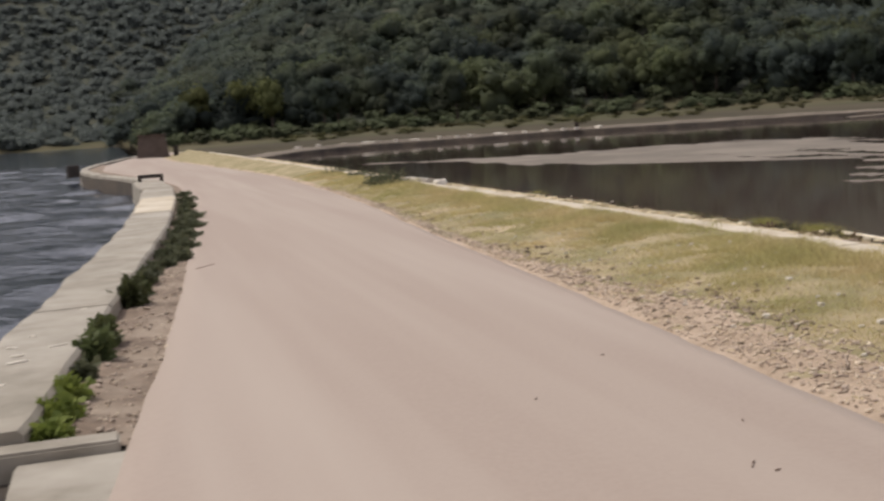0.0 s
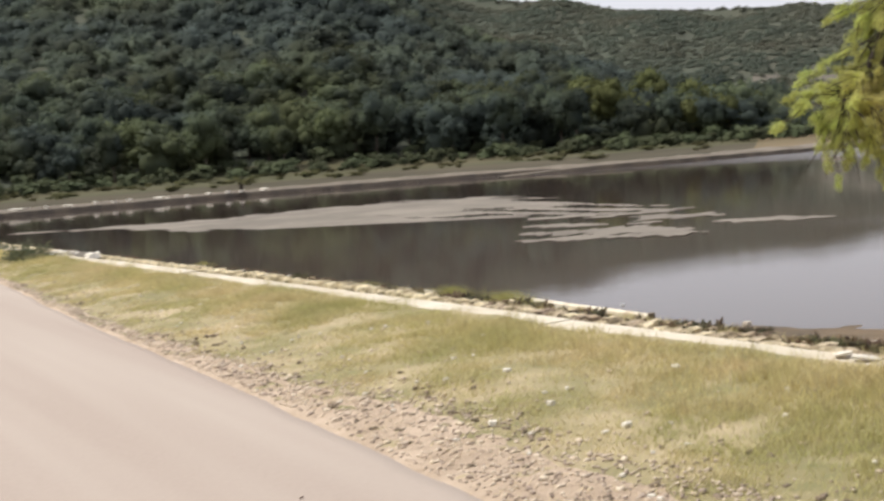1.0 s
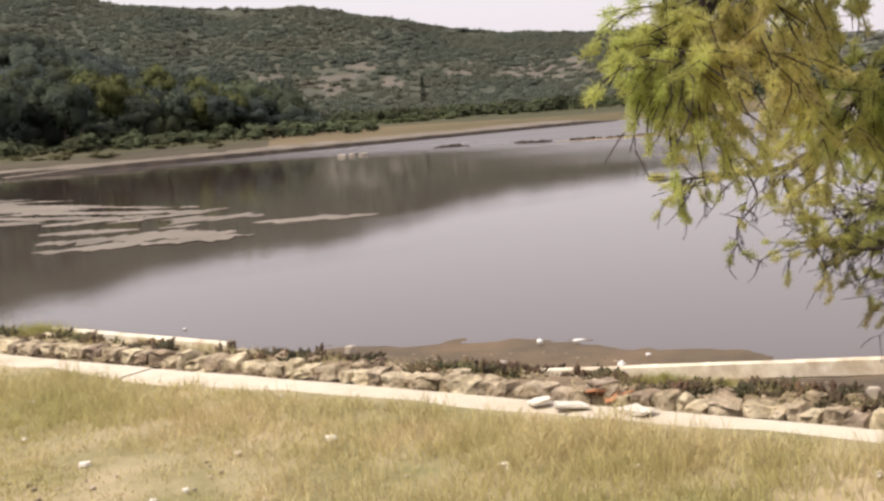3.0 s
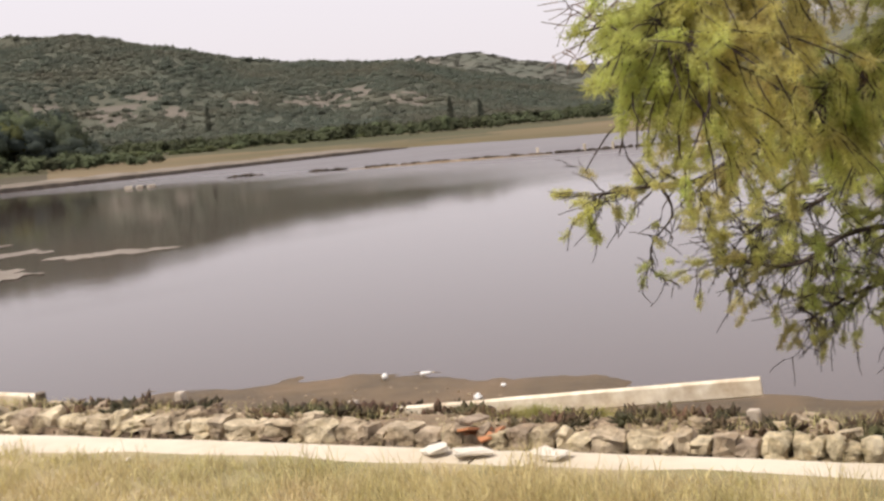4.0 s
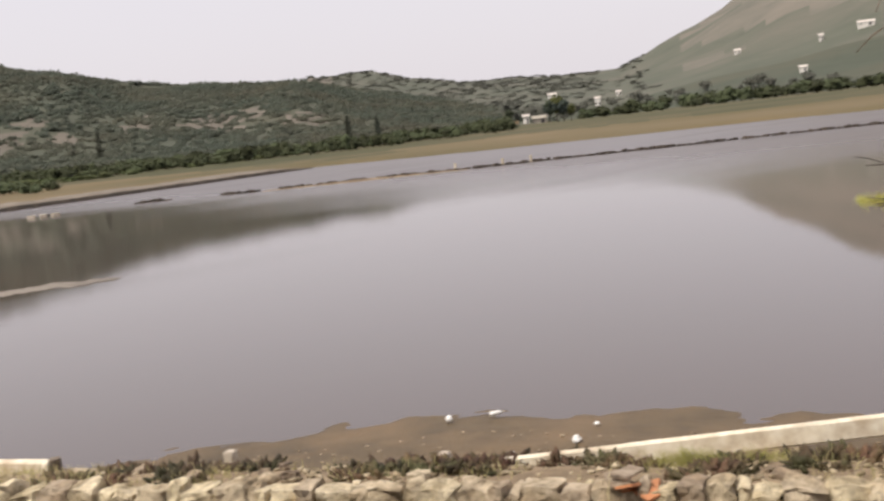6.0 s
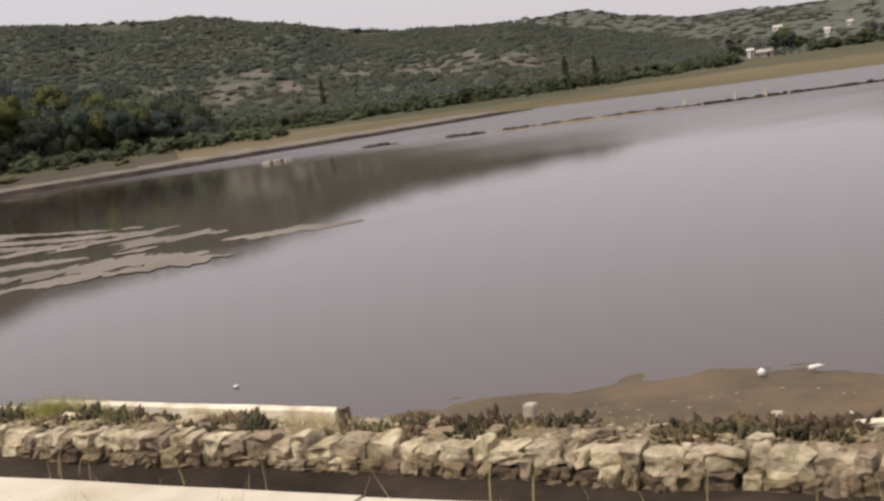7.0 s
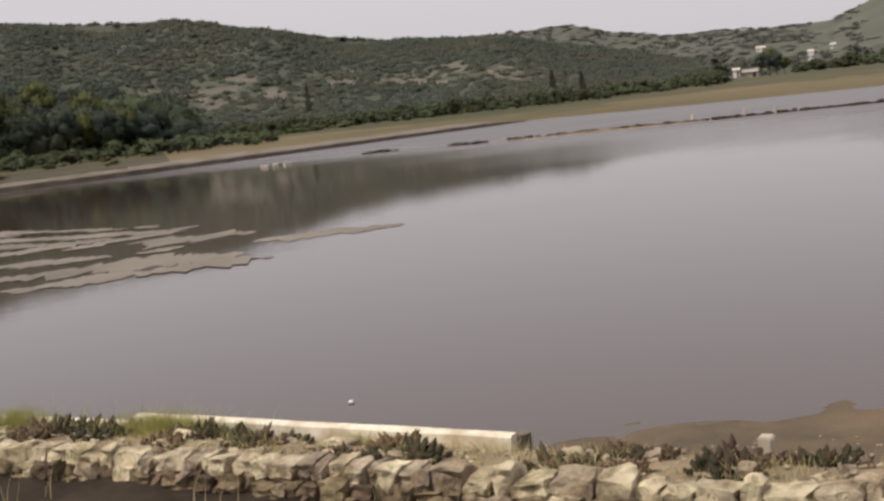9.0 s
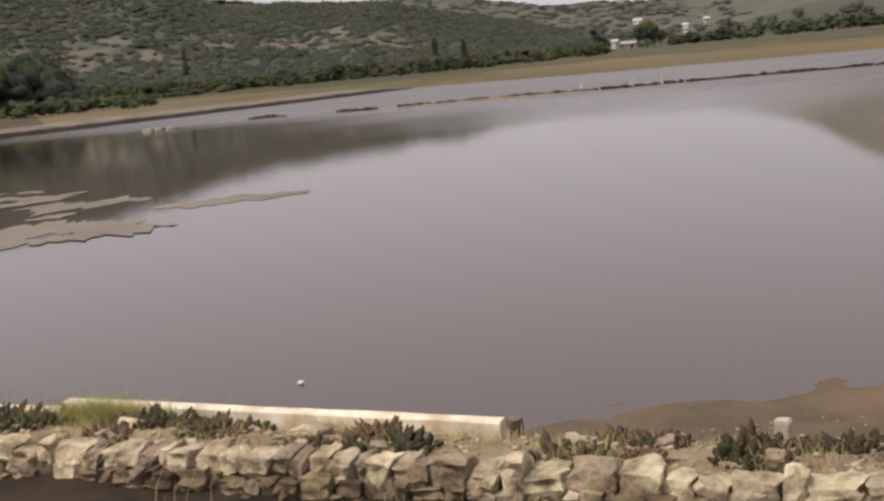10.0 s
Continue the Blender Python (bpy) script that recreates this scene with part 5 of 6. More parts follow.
for i in range(330):
    u = 4.75 + 16 * rg.random() ** 1.6
    v = VI(u) + (VL(u) + 0.06 - VI(u)) * rg.random() ** 0.7
    k = rg.uniform(0.008, 0.032) * (1.5 if rg.random() < 0.08 else 1)
    placed.append(pose(*P(u, v, strip_z(u, v) + k * 0.15), rg.uniform(-20, 20), rg.uniform(-20, 20), rg.uniform(0, 180)) @ Matrix.Diagonal((k * 1.5, k, k * 0.7, 1)))
scatter_stones("strip_stones", placed, M_STRIPSTONE, "broken stones on the crumbled strip beside the road", "stones")

# whitish shells and flakes on the sea wall
for i, (u, v) in enumerate(((7.0, 0.78), (6.75, 0.8), (7.35, 0.72), (7.8, 0.84), (7.25, 1.05), (11.6, 1.6), (9.0, 1.2), (6.0, 0.75))):
    o = new("white_flake", PALES[i % 6])
    o.matrix_basis = pose(*P(u, v, 0.085), 0, 0, 30 + 25 * math.sin(i * 2.1)) @ Matrix.Diagonal((0.09 + 0.05 * math.sin(i * 1.7), 0.035, 0.012, 1))
    tagged(o, "whitish flake lying on the sea wall", "flake", "flakes on the sea wall")

# leaves and twigs blown onto the road
for i, (u, v, ln, turn) in enumerate(((2.72, 4.03, 0.05, 70), (2.76, 4.06, 0.035, 55), (2.62, 4.09, 0.03, 20), (4.25, 3.63, 0.03, 60), (3.37, 4.37, 0.035, 80), (5.1, 4.4, 0.03, 40), (12.2, 2.5, 0.35, 62))):
    bm = bmesh.new()
    for k in range(4):
        a, b = (k - 2) * ln / 4, (k - 1) * ln / 4
        w0, w1 = (0.2, 1, 0.8, 0.5, 0.05)[k] * 0.005, (0.2, 1, 0.8, 0.5, 0.05)[k + 1] * 0.005
        bend = 0.15 * ln
        q = [bm.verts.new((x, y + bend * math.sin(x / ln * 2), z)) for x, y, z in ((a, -w0, 0), (b, -w1, 0), (b, w1, 0), (a, w0, 0), (a, -w0 * 0.5, 0.006), (b, -w1 * 0.5, 0.006), (b, w1 * 0.5, 0.006), (a, w0 * 0.5, 0.006))]
        for f in ((0, 1, 5, 4), (2, 3, 7, 6), (4, 5, 6, 7), (3, 2, 1, 0)):
            bm.faces.new([q[j] for j in f])
    o = part("dry_leaf" if ln < 0.1 else "fallen_twig", bm, M_TWIG, None)
    o.matrix_basis = pose(*P(u, v, road_z(u, v) + 0.003), 0, 0, turn)
    tagged(o, "small dark dry leaf lying on the road" if ln < 0.1 else "thin dark twig lying on the road's edge", "leaf" if ln < 0.1 else "twig", "litter on the road")

# concrete crossing at the near end of the strip, with a lower gutter before it
bm = bmesh.new()
for a, b, c, d, z0, z1 in ((-0.7, 1.45, 4.5, 4.7, -0.3, 0.03), (0.93, 1.7, 1.0, 4.495, -0.3, -0.03)):
    box(bm, a, b, c, d, z0, z1, 0.015)
for vv in bm.verts:
    x, y, z = vv.co
    vv.co = Vector(P(y, x, z + 0.006 * noise.noise(Vector((x * 5, y * 5, 0)))))
bmesh.ops.recalc_face_normals(bm, faces=bm.faces)
tagged(part("gutter_slab", bm, M_CONC, None), "cracked concrete slab across the strip beside the road", "slab", kind="structure")
tagged(sheet("gutter_bed", steps(0, 4.6, 0.2, 0), lambda u: [-1.4 + 2.4 * i / 10 for i in range(11)], lambda u, v, j: -0.14 + 0.02 * fbm(u, v, 2, 51) - (0.8 if j == 0 else 0), M_CONC), "lower concrete gutter by the sea wall", "gutter", kind="structure")

# iron frame standing at the sea wall
fr = tagged(new("sluice_frame"), "dark rusted iron frame standing at the sea wall", "frame")
fr.matrix_basis = pose(*P(37.5, 2.45, -0.75), 0, 0, 27)
for nm, dims in (("upright", (-0.06, 0.06, -0.06, 0.06, 0, 1.0)), ("crossbar", (-0.06, 0.75, -0.05, 0.05, 0.9, 1.02)), ("upright", (0.63, 0.75, -0.05, 0.05, 0.4, 1.0))):
    bm = bmesh.new()
    box(bm, *dims, 0.01)
    part(nm, bm, M_IRON, fr)
bm = bmesh.new()
bmesh.ops.create_cone(bm, cap_ends=True, segments=12, radius1=0.35, radius2=0.3, depth=0.6)
o = part("bollard", bm, M_IRON, None)
o.location = P(58.5, -0.2, 0.0)
tagged(o, "dark squat bollard at the end of the quay", "bollard")

# low dark building by the road's far bend
hut = tagged(new("hut"), "low dark stone hut beside the road", "hut")
hut.matrix_basis = pose(-33.2, 72.9, -0.1, 0, 0, 22)
bm = bmesh.new()
a = [bm.verts.new((x * 1.05, y * 0.9, 0)) for x, y in ((-1, -1), (1, -1), (1, 1), (-1, 1))]
b = [bm.verts.new((x * 0.85, y * 0.7, 1.6)) for x, y in ((-1, -1), (1, -1), (1, 1), (-1, 1))]
bm.faces.new(a[::-1])
bm.faces.new(b)
for k in range(4):
    bm.faces.new((a[k], a[(k + 1) % 4], b[(k + 1) % 4], b[k]))
bmesh.ops.subdivide_edges(bm, edges=bm.edges, cuts=4, use_grid_fill=True)
roughen(bm, 0.06, 2.5, 4)
part("wall", bm, M_HUT, hut)
bm = bmesh.new()
box(bm, -0.95, 0.95, -0.8, 0.8, 1.57, 1.67, 0.03)
part("roof", bm, M_HUT, hut)
for i, (x, y, h) in enumerate(((-31.4, 72.6, 0.75), (-5.8, 90.9, 0.55))):
    bm = bmesh.new()
    box(bm, -0.14, 0.14, -0.12, 0.12, -0.4, h, 0.03)
    roughen(bm, 0.03, 4, i)
    o = part("stone_post", bm, M_DARKSTONE, None)
    o.location = (x, y, -0.05 if i == 0 else W + 0.35)
    tagged(o, "dark stubby stone post", "post")
# whitish stones along the far dike and near the road's bend
rg = random.Random(31)
for i in range(17):
    t = i / 16
    ob = new("white_block", PALES[i % 6])
    ob.matrix_basis = pose(-26 + 22 * t + rg.uniform(-0.5, 0.5), 84 + 7 * t + rg.uniform(-0.4, 0.4), W + 0.42, 0, 0, rg.uniform(0, 180)) @ Matrix.Diagonal((rg.uniform(0.3, 0.8), 0.3, rg.uniform(0.15, 0.3), 1))
    tagged(ob, "whitish stone lying on the dike", "stone", "stones on the dike")
for i in range(5):
    ob = new("white_block", PALES[i % 6])
    ob.matrix_basis = pose(-4.4 + i * 0.28, 26.4 - i * 0.4, 0.03, 0, 0, 30 * i) @ Matrix.Diagonal((0.3, 0.24, 0.22, 1))
    tagged(ob, "whitish stone on the kerb", "stone", "stones on the kerb")

# ---- the pine that hangs over the verge ----
def tube(bm, pts, r0, r1, sides=6):
    rings = []
    for i, p in enumerate(pts):
        p = Vector(p)
        d = (Vector(pts[min(i + 1, len(pts) - 1)]) - Vector(pts[max(i - 1, 0)])).normalized()
        a = d.orthogonal().normalized()
        b = d.cross(a)
        r = r0 + (r1 - r0) * i / (len(pts) - 1)
        rings.append([bm.verts.new(p + (a * math.cos(k * 2 * math.pi / sides) + b * math.sin(k * 2 * math.pi / sides)) * r) for k in range(sides)])
    for s, t in zip(rings, rings[1:]):
        try:
            off = min(range(sides), key=lambda o: (s[0].co - t[o].co).length)
            for k in range(sides):
                bm.faces.new((s[k], s[(k + 1) % sides], t[(k + 1 + off) % sides], t[(k + off) % sides]))
        except ValueError:
            pass
    bm.faces.new(rings[-1])


def curve_pts(pts, n, wob, seed):
    """A smooth, slightly crooked line through the places given."""
    pts = [Vector(p) for p in pts]
    out = []
    for i in range(len(pts) - 1):
        p0, p1, p2, p3 = pts[max(i - 1, 0)], pts[i], pts[i + 1], pts[min(i + 2, len(pts) - 1)]
        for k in range(n):
            t = k / n
            q = 0.5 * ((2 * p1) + (p2 - p0) * t + (2 * p0 - 5 * p1 + 4 * p2 - p3) * t * t + (3 * p1 - p0 - 3 * p2 + p3) * t ** 3)
            s = q * 3.0 + Vector((seed, 0, 0))
            out.append(q + Vector((noise.noise(s), noise.noise(s + Vector((9, 9, 0))), noise.noise(s + Vector((0, 9, 9))))) * wob)
    return out + [pts[-1]]


pine = tagged(new("pine"), "pine with drooping yellow-green needles over the verge", "tree")
pine.location = (0, 0, 0)
TUFTS = []          # place, direction, size


def limb(name, pts, r0, r1, twigs, length, tuft, droop, seed, first=0.3, bark=M_BARK):
    """A limb with its twigs; tuft: chance of a needle tuft along each twig."""
    rg = random.Random(seed)
    line = curve_pts(pts, 9, 0.1, seed)
    bm = bmesh.new()
    tube(bm, line, r0, r1, 7)
    for i in range(twigs):
        t = first + (1 - first) * (i + rg.random()) / twigs
        k = min(len(line) - 2, int(t * (len(line) - 1)))
        p = line[k].lerp(line[k + 1], rg.random())
        d = (line[k + 1] - line[k]).normalized()
        an = rg.uniform(0, 6.283)
        side = (d.orthogonal() * math.cos(an) + d.cross(d.orthogonal()) * math.sin(an)).normalized()
        way = (d * rg.uniform(0.2, 0.9) + side * rg.uniform(0.5, 1.0)).normalized()
        ln = length * rg.uniform(0.5, 1.3)
        twig = [p]
        n_s = 6
        for s in range(n_s):
            way = (way + Vector((rg.uniform(-0.5, 0.5), rg.uniform(-0.5, 0.5), rg.uniform(-0.25, 0.25) - droop * rg.uniform(0.3, 1.0)))).normalized()
            twig.append(twig[-1] + way * ln / n_s)
            if s > 2 and rg.random() < tuft * 0.8:
                TUFTS.append((twig[-1], way.copy(), rg.uniform(0.7, 1.2)))
            if rg.random() < 0.55:                      # side twiglet
                w2 = (way + Vector((rg.uniform(-1, 1), rg.uniform(-1, 1), rg.uniform(-0.9, 0.3)))).normalized()
                sub = [twig[-1]]
                for _ in range(3):
                    w2 = (w2 + Vector((rg.uniform(-0.3, 0.3), rg.uniform(-0.3, 0.3), -droop * 0.5))).normalized()
                    sub.append(sub[-1] + w2 * ln * 0.16)
                    if _ == 2 and rg.random() < tuft * 1.1:
                        TUFTS.append((sub[-1], w2.copy(), rg.uniform(0.6, 1.1)))
                tube(bm, sub, 0.003, 0.0016, 3)
        tube(bm, twig, max(0.0035, r1 * 0.5), 0.0015, 4)
        if rg.random() < tuft:
            TUFTS.append((twig[-1], way.copy(), rg.uniform(0.8, 1.3)))
    return part(name, bm, bark, pine, smooth=True)


bm = bmesh.new()
tube(bm, curve_pts(((5.78, 4.7, -0.15), (5.72, 4.78, 0.6), (5.66, 4.85, 1.5), (5.58, 4.95, 2.5), (5.45, 5.1, 3.6), (5.3, 5.3, 5.0), (5.25, 5.4, 6.0)), 6, 0.03, 1), 0.17, 0.05, 12)
part("trunk", bm, M_BARK, pine, smooth=True)
limb("branch", ((5.66, 4.85, 1.35), (6.1, 5.6, 1.5), (6.3, 6.35, 1.42), (6.15, 6.8, 1.4), (5.83, 7.03, 1.35), (5.62, 7.29, 1.24), (5.43, 7.47, 1.17)), 0.032, 0.005, 80, 0.2, 0.3, 0.04, 2, 0.3)
limb("branch", ((5.62, 7.29, 1.23), (5.66, 7.27, 1.08), (5.6, 7.29, 0.95), (5.63, 7.31, 0.84)), 0.006, 0.002, 9, 0.12, 0.12, 0.1, 15, 0.4)
limb("branch", ((6.1, 5.6, 1.46), (6.5, 6.3, 1.2), (6.55, 6.8, 0.95), (6.3, 7.1, 0.85), (6.1, 7.33, 0.8)), 0.022, 0.006, 95, 0.26, 0.26, 0.05, 3, 0.25)
limb("branch", ((6.3, 6.0, 1.3), (6.65, 6.6, 0.9), (6.6, 6.95, 0.68), (6.38, 7.15, 0.6)), 0.018, 0.006, 90, 0.26, 0.22, 0.06, 4, 0.2)
limb("branch", ((6.25, 6.2, 1.38), (6.6, 6.9, 1.15), (6.45, 7.2, 1.0), (6.24, 7.35, 0.98)), 0.018, 0.006, 85, 0.26, 0.27, 0.05, 14, 0.2)
limb("branch", ((5.58, 4.95, 2.5), (5.55, 5.9, 2.55), (5.55, 6.6, 2.25), (5.42, 7.0, 1.97), (5.3, 7.25, 1.88)), 0.014, 0.002, 60, 0.34, 0.03, 0.05, 5, 0.3, M_TWIG)
limb("branch", ((5.6, 4.95, 2.4), (5.2, 5.5, 2.55), (4.75, 5.85, 2.35), (4.25, 5.95, 1.95), (4.05, 5.95, 1.72)), 0.035, 0.006, 110, 0.27, 0.6, 0.2, 6, 0.25)
limb("branch", ((5.5, 5.1, 3.2), (4.95, 5.4, 3.0), (4.5, 5.7, 2.5), (4.25, 5.85, 2.0), (4.12, 5.86, 1.7)), 0.035, 0.006, 110, 0.27, 0.6, 0.2, 7, 0.3)
limb("branch", ((5.5, 5.1, 2.8), (5.2, 5.9, 2.8), (4.95, 6.1, 2.3), (4.75, 6.15, 1.62)), 0.035, 0.006, 90, 0.28, 0.6, 0.2, 8, 0.3)
limb("branch", ((5.6, 5.0, 2.2), (5.5, 5.6, 2.3), (5.3, 6.0, 1.85), (5.1, 6.15, 1.47)), 0.03, 0.006, 90, 0.28, 0.65, 0.2, 9, 0.3)
limb("branch", ((5.6, 5.0, 2.0), (5.8, 5.8, 2.1), (5.8, 6.2, 1.75), (5.65, 6.5, 1.42)), 0.03, 0.006, 80, 0.28, 0.6, 0.18, 10, 0.3)
limb("branch", ((5.4, 5.2, 3.8), (4.95, 5.9, 3.6), (4.55, 5.95, 3.0), (4.35, 5.95, 2.4)), 0.035, 0.006, 90, 0.3, 0.6, 0.2, 11, 0.3)
limb("branch", ((5.5, 5.1, 3.4), (6.0, 5.9, 3.3), (6.15, 6.5, 2.8), (6.0, 6.75, 2.3)), 0.035, 0.006, 90, 0.3, 0.6, 0.2, 12, 0.3)
limb("branch", ((5.62, 5.0, 1.9), (6.1, 5.9, 2.0), (6.25, 6.45, 1.7), (6.1, 6.75, 1.38)), 0.03, 0.006, 80, 0.28, 0.55, 0.18, 13, 0.3)

# limbs on the far side and the top of the crown
rg = random.Random(88)
for i in range(14):
    an, z0 = radians(85 + 13 * i), 1.7 + 0.3 * i
    ln = 2.0 - 0.05 * i
    d = Vector((math.sin(an), math.cos(an), 0))
    f = min(1, z0 / 6.0)
    root = Vector((5.78 - 0.53 * f, 4.7 + 0.7 * f, z0))
    limb("branch", (root, root + d * ln * 0.4 + Vector((0, 0, 0.2)), root + d * ln * 0.75 + Vector((0, 0, 0.05)), root + d * ln + Vector((0, 0, -0.35))), 0.035, 0.006, 36, 0.34, 0.55, 0.2, 400 + i, 0.3)


def needle_mesh(tufts, seed):
    rg = np.random.default_rng(seed)
    per = 170
    pos = np.array([t[0][:] for t in tufts])
    way = np.array([t[1][:] for t in tufts])
    siz = np.array([t[2] for t in tufts])
    n = len(pos)
    d = way[:, None] * 0.35 + rg.normal(size=(n, per, 3)) * 0.7 + np.array([0, 0, -0.05])
    d /= np.linalg.norm(d, axis=2, keepdims=True)
    root = pos[:, None] - way[:, None] * rg.uniform(0, 0.065, (n, per, 1)) * siz[:, None, None] + rg.normal(size=(n, per, 3)) * 0.008
    tip = root + d * (siz[:, None, None] * rg.uniform(0.012, 0.036, (n, per, 1)))
    side = np.cross(d, rg.normal(size=(n, per, 3)))
    side /= np.linalg.norm(side, axis=2, keepdims=True)
    V = np.stack([root - side * 0.0014, root + side * 0.0014, tip], 2).reshape(-1, 3)
    return V, np.arange(len(V)).reshape(-1, 3), np.repeat(np.clip(np.repeat(rg.uniform(0, 1, n), per) * 0.7 + rg.uniform(0, 0.3, n * per), 0, 1), 3)


v, f, t = needle_mesh(TUFTS, 3)
o = mesh_np("needles", v, f, M_NEEDLE, pine, tint=t)
tagged(o, "long yellow-green pine needles in tufts", kind="stuff")
rg = random.Random(6)
for i in range(7):
    p = TUFTS[len(TUFTS) // 3 + rg.randrange(len(TUFTS) // 2)][0]
    bm = bmesh.new()
    bmesh.ops.create_uvsphere(bm, u_segments=8, v_segments=6, radius=0.013)
    bmesh.ops.scale(bm, vec=(1, 1, 1.7), verts=bm.verts)
    roughen(bm, 0.006, 60, i)
    part("cone", bm, M_CONE, pine).location = (p.x, p.y, p.z - 0.03)

# ---- verge: grass, gravel, loose stones ----
def verge_density(u, v):
    s = (v - VR(u)) / (KERB_IN - VR(u))
    return s + 0.4 * fbm(u, v, 0.6, 61) + 0.2 * fbm(u, v, 2.2, 62)


rg = np.random.default_rng(12)
roots, hs, ws = [], [], []
while len(roots) < 190000:
    u = 1.5 + 32 * rg.random() ** 1.7
    v = rg.uniform(VR(u) + 0.15, KERB_IN + 0.04)
    if v - VR(u) < shoulder_w(u) * (0.6 + 0.6 * rg.random()):
        continue
    q = verge_density(u, v)
    if v < KERB_IN - 0.1 * rg.random() - 0.03 and rg.random() < (q + 0.01) * 1.7 * (0.12 + 1.1 * max(0, 0.5 + 1.3 * fbm(u, v, 1.7, 71))):
        tall = max(0.0, q - 0.55)
        roots.append(P(u, v, verge_z(u, v) - 0.004))
        hs.append((rg.uniform(0.018, 0.045) + tall * rg.uniform(0.04, 0.16)) * (1 if v < KERB_IN - 0.3 else 0.6))
        ws.append(rg.uniform(0.0022, 0.0048) * (1 + u * 0.04))
blades("grass", roots, hs, ws, rg.uniform(0.2, 1.1, len(roots)), M_GRASS, "dry golden grass with green patches on the verge", "grass", seed=13)

V, F, T, base = [], [], [], 0
for i in range(13000):
    u = 1.5 + 26 * rg.random() ** 1.7
    v = VR(u) + 0.02 + (rg.random() ** 0.8 * shoulder_w(u) * 1.15 if i % 3 else abs(rg.normal()) * 0.7) if i % 7 else rg.uniform(VI(u), VL(u) + 0.05)
    if v > KERB_IN - 0.1 or (i % 7 == 0 and u < 4.7):
        continue
    z = verge_z(u, v) + 0.006 if i % 7 else strip_z(u, v)
    s = rg.uniform(0.004, 0.013) * (1 + (rg.random() > 0.93) * 0.8)
    T.append(np.full(len(ICO_V), rg.random()))
    p = np.array(P(u, v, z + s * 0.2))
    V.append(p + ICO_V[:12] * s * np.array([1.2, 1.0, 0.65]) * rg.uniform(0.7, 1.25, (12, 1)) if len(ICO_V) == 12 else p + ICO_V * s * np.array([1.2, 1.0, 0.65]) * rg.uniform(0.7, 1.25, (len(ICO_V), 1)))
    F.append(ICO_F + base)
    base += len(ICO_V)
tagged(mesh_np("gravel", np.concatenate(V), np.concatenate(F), M_GRAVEL, tint=np.concatenate(T)), "loose pale gravel along the road's edges", "gravel", kind="stuff")

# dark clods and straw strewn over the gravel
rg = random.Random(53)
placed, straw, sh = [], [], []
for i in range(420):
    u = 2 + 18 * rg.random() ** 1.5
    v = VR(u) + 0.08 + shoulder_w(u) * 1.7 * rg.random() ** 0.8
    if v < KERB_IN - 0.3 and fbm(u, v, 1.1, 54) > -0.15:
        k = rg.uniform(0.012, 0.034)
        placed.append(pose(*P(u, v, verge_z(u, v) + k * 0.2), rg.uniform(-20, 20), rg.uniform(-20, 20), rg.uniform(0, 180)) @ Matrix.Diagonal((k * 1.7, k, k * 0.8, 1)))
scatter_stones("clods", placed, M_CLOD, "dark crumbs of earth strewn over the gravel", "clods")
q = np.random.default_rng(55)
for i in range(170):
    u = 2 + 16 * q.random() ** 1.4
    v = VR(u) + 0.1 + shoulder_w(u) * 1.6 * q.random()
    if v < KERB_IN - 0.3 and fbm(u, v, 1.3, 57) > -0.05:
        for _ in range(45):
            a, b = u + q.normal() * 0.1, v + q.normal() * 0.1
            straw.append(P(a, b, verge_z(a, b) + 0.008))
            sh.append(q.uniform(0.008, 0.02))
blades("straw", straw, sh, q.uniform(0.003, 0.006, len(straw)), q.uniform(1.5, 5.0, len(straw)), M_STRAW, "bleached straw lying on the gravelly verge", "straw", seed=56)
# taller tufts of dry grass along the kerb
roots, hs = [], []
for i in range(150):
    u, v = 2.6 + 22 * q.random() ** 1.4, KERB_IN - 0.06 - abs(q.normal()) * 0.5
    n, h = q.integers(30, 80), q.uniform(0.07, 0.2)
    for _ in range(n):
        a, b = u + q.normal() * 0.07, min(KERB_IN - 0.01, v + q.normal() * 0.06)
        roots.append(P(a, b, verge_z(a, b) - 0.004))
        hs.append(h * q.uniform(0.5, 1.1))
blades("grass_tufts", roots, hs, q.uniform(0.0025, 0.005, len(roots)), q.uniform(0.15, 0.75, len(roots)), M_GRASS, "taller straw-coloured grass tufts beside the kerb", "grass", seed=58)
# flat stones left on the kerb
rg = random.Random(59)
for i in range(3):
    u = 4.3 + 1.6 * rg.random()
    o = new("flat_stone", PALES[i % 6])
    o.matrix_basis = pose(*P(u, KERB_OUT - 0.05 - 0.08 * rg.random(), KERB_TOP + 0.016), rg.uniform(-5, 5), rg.uniform(-5, 5), rg.uniform(0, 180)) @ Matrix.Diagonal((rg.uniform(0.1, 0.2), rg.uniform(0.08, 0.12), 0.022, 1))
    tagged(o, "flat pale stone lying on the kerb", "stone", "flat stones on the kerb")

rg = random.Random(71)
PALE = tuple(P(u, VR(u) + 0.3 + 2.4 * rg.random() ** 1.6)[:2] for u in (3 + 13 * rg.random() for _ in range(70)))
for i, (x, y) in enumerate(((2.515, 11.2), (2.864, 8.78), (3.43, 9.52), (3.0, 7.9), (3.9, 8.3), (3.3, 7.2), (4.3, 7.4), (2.6, 7.6)) + PALE):
    u, v = UV(x, y)
    o = new("pale_stone", PALES[i % 6])
    o.matrix_basis = pose(x, y, verge_z(u, v) + 0.012, 0, 0, 40 * i) @ Matrix.Diagonal((0.05, 0.04, 0.03, 1) if i < 8 else (0.02 + 0.02 * rg.random(), 0.018 + 0.014 * rg.random(), 0.016, 1))
    tagged(o, "small whitish stone lying in the grass", "stone", "stones in the grass")

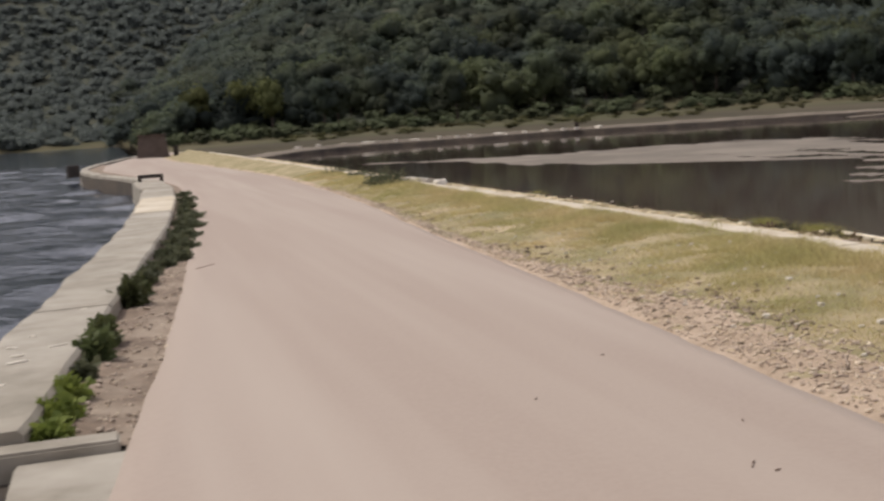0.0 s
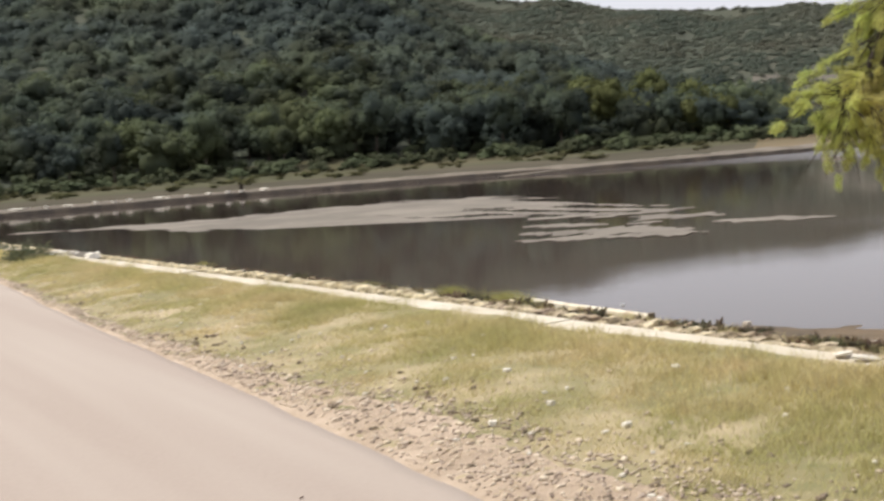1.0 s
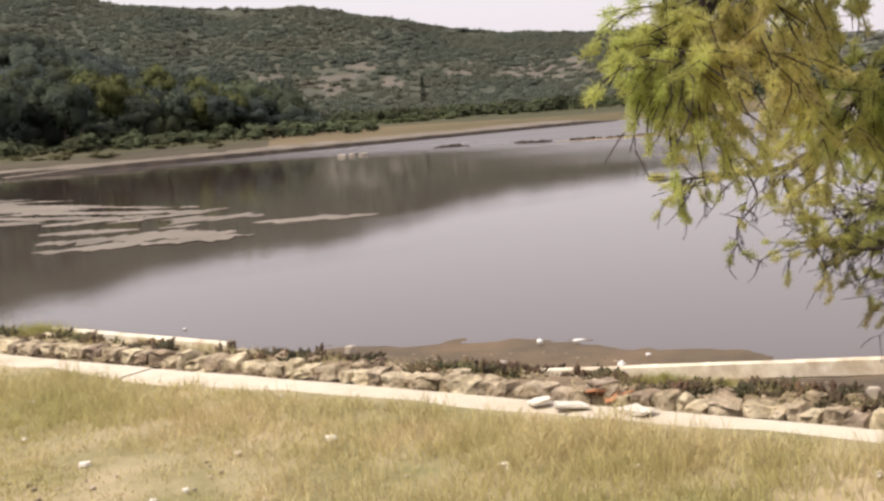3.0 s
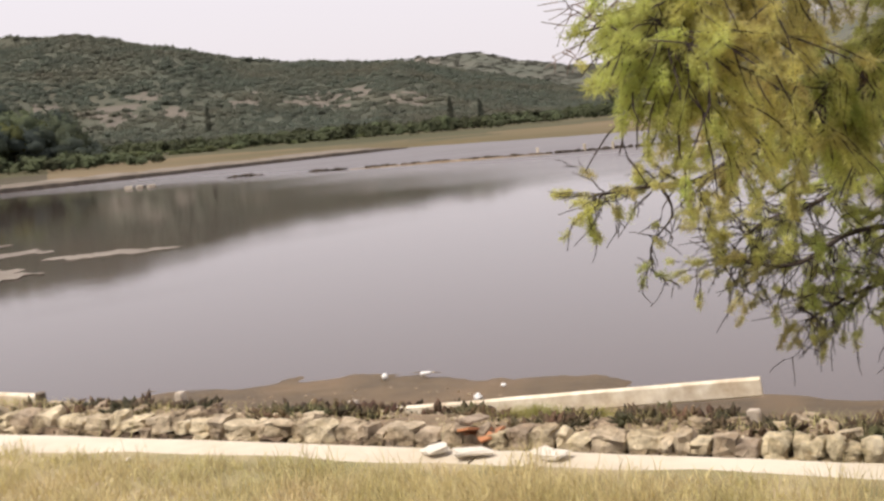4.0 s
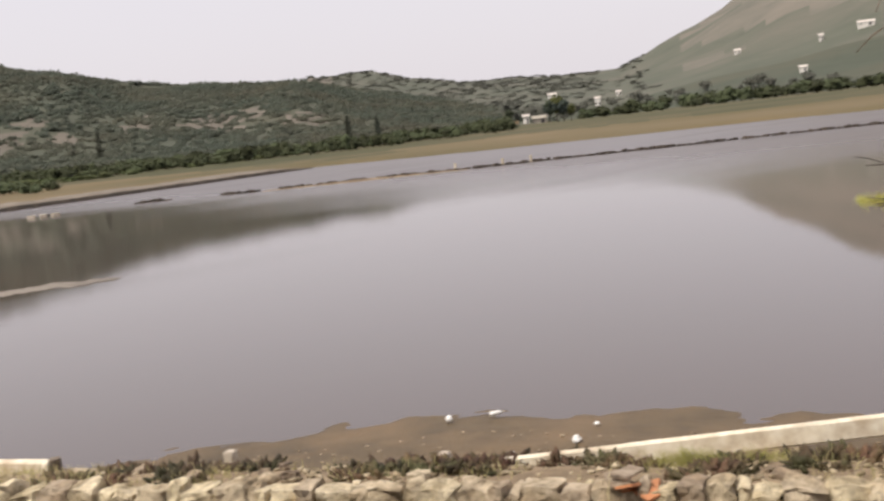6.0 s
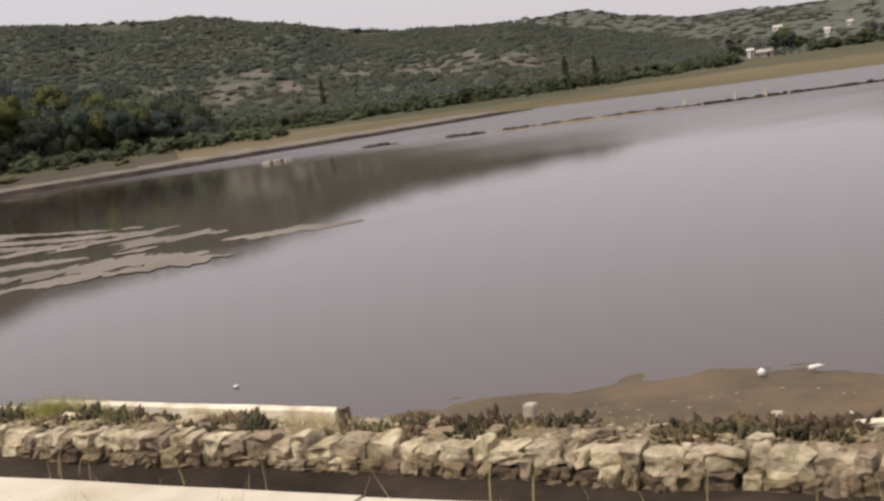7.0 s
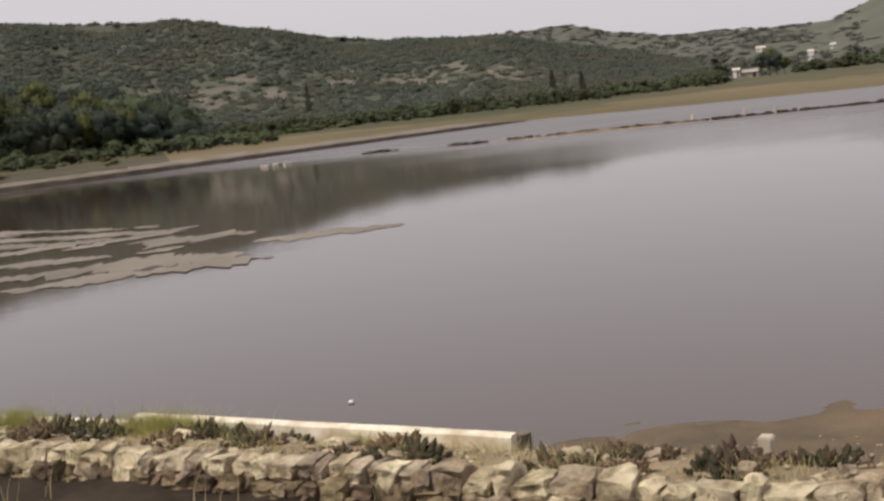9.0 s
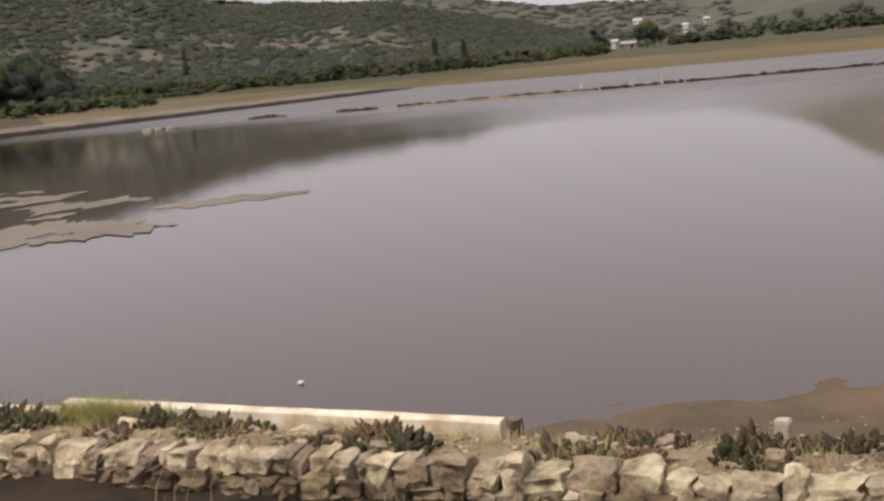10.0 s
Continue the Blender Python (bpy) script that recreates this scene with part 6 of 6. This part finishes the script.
# a dark sheet added behind the stones puts shade into the joints
tagged(sheet("wall_core", steps(-14, 72, 0.5, 0.05), lambda u: [9.97, 9.98, 10.07], lambda u, v, j: (-0.75, -0.35, -0.34)[j] + 0.01 * fbm(u, v, 4, 81) + wall_rise(u), M_DITCH), "dark sheet added behind the rubble stones as the shade of their joints", "earth", kind="structure")
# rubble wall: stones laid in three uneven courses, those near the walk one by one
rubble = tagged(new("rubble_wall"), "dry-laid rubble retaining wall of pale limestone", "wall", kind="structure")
rg = random.Random(44)
far_v, far_f, far_s, base = [], [], [], 0
bm_data = [(np.array([v.co[:] for v in me.vertices]), np.array([list(p.vertices) for p in me.polygons])) for me in STONES]
for course in range(3):
    u = -14.0 + 0.1 * course
    while u < 68:
        big = rg.random()
        w = (rg.uniform(0.06, 0.17), rg.uniform(0.06, 0.17), rg.uniform(0.06, 0.11) if big < 0.4 else rg.uniform(0.11, 0.22))[course]
        h = (0.075, 0.1, 0.11)[course] * rg.uniform(0.65, 1.25)
        z = (-0.475, -0.415, -0.335)[course] + rg.uniform(-0.014, 0.014) + wall_rise(u)
        v = 9.98 + (-0.02, 0.0, 0.05)[course] + rg.uniform(-0.028, 0.022)
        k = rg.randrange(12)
        # lower courses take the stone darkened for damp and shade, the top stays pale
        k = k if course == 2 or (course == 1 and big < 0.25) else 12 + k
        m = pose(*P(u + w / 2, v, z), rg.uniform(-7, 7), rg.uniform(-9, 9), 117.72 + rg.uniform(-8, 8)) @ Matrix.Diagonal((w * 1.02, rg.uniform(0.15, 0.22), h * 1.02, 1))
        if 3.7 < u < 12.4:
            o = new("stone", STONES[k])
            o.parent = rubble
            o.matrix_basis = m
        else:
            vv, ff = bm_data[k]
            mm = np.array(m)
            far_v.append(vv @ mm[:3, :3].T + mm[:3, 3])
            far_f.append(ff + base)
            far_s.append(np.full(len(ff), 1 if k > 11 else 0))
            base += len(vv)
        u += w * 1.0 + 0.006
o = mesh_np("far_stones", np.concatenate(far_v), np.concatenate(far_f), [M_STONE, M_DAMPSHADE], rubble, slots=np.concatenate(far_s))
tagged(o, kind="stuff")
chips = []
for i in range(2600):
    u, v = rg.uniform(1.5, 18), rg.uniform(10.12, 10.95)
    s = rg.uniform(0.008, 0.032)
    chips.append(pose(*P(u, v, berm_z(u, v, 5) + s * 0.1), rg.uniform(-20, 20), rg.uniform(-20, 20), rg.uniform(0, 180)) @ Matrix.Diagonal((s * 1.5, s, s * 0.7, 1)))
scatter_stones("stone_chips", chips, M_STONE, "broken stone chips strewn over the bank", "chips")
bits = []
for i in range(260):
    u = rg.uniform(2, 10)
    v = rg.uniform(11.0, max(11.05, MUD_V(u) - 0.4))
    s = rg.uniform(0.006, 0.022)
    bits.append(pose(*P(u, v, W + 0.02 + s * 0.1), 0, 0, rg.uniform(0, 180)) @ Matrix.Diagonal((s * 1.6, s, s * 0.7, 1)))
scatter_stones("mud_pebbles", bits, M_STONE, "small stones and crumbs lying on the wet mud", "pebbles")
# loose stones on the bank
for i in range(120):
    u, v = rg.uniform(1.5, 20), rg.uniform(10.2, 10.9)
    s = rg.uniform(0.03, 0.11)
    o = new("loose_stone", STONES[rg.randrange(12)])
    o.matrix_basis = pose(*P(u, v, berm_z(u, v, 5) + s * 0.12), rg.uniform(-15, 15), rg.uniform(-15, 15), rg.uniform(0, 180)) @ Matrix.Diagonal((s * 1.5, s, s * 0.6, 1))
    tagged(o, "loose pale stone on the earth bank", "stone", "loose stones on the bank")
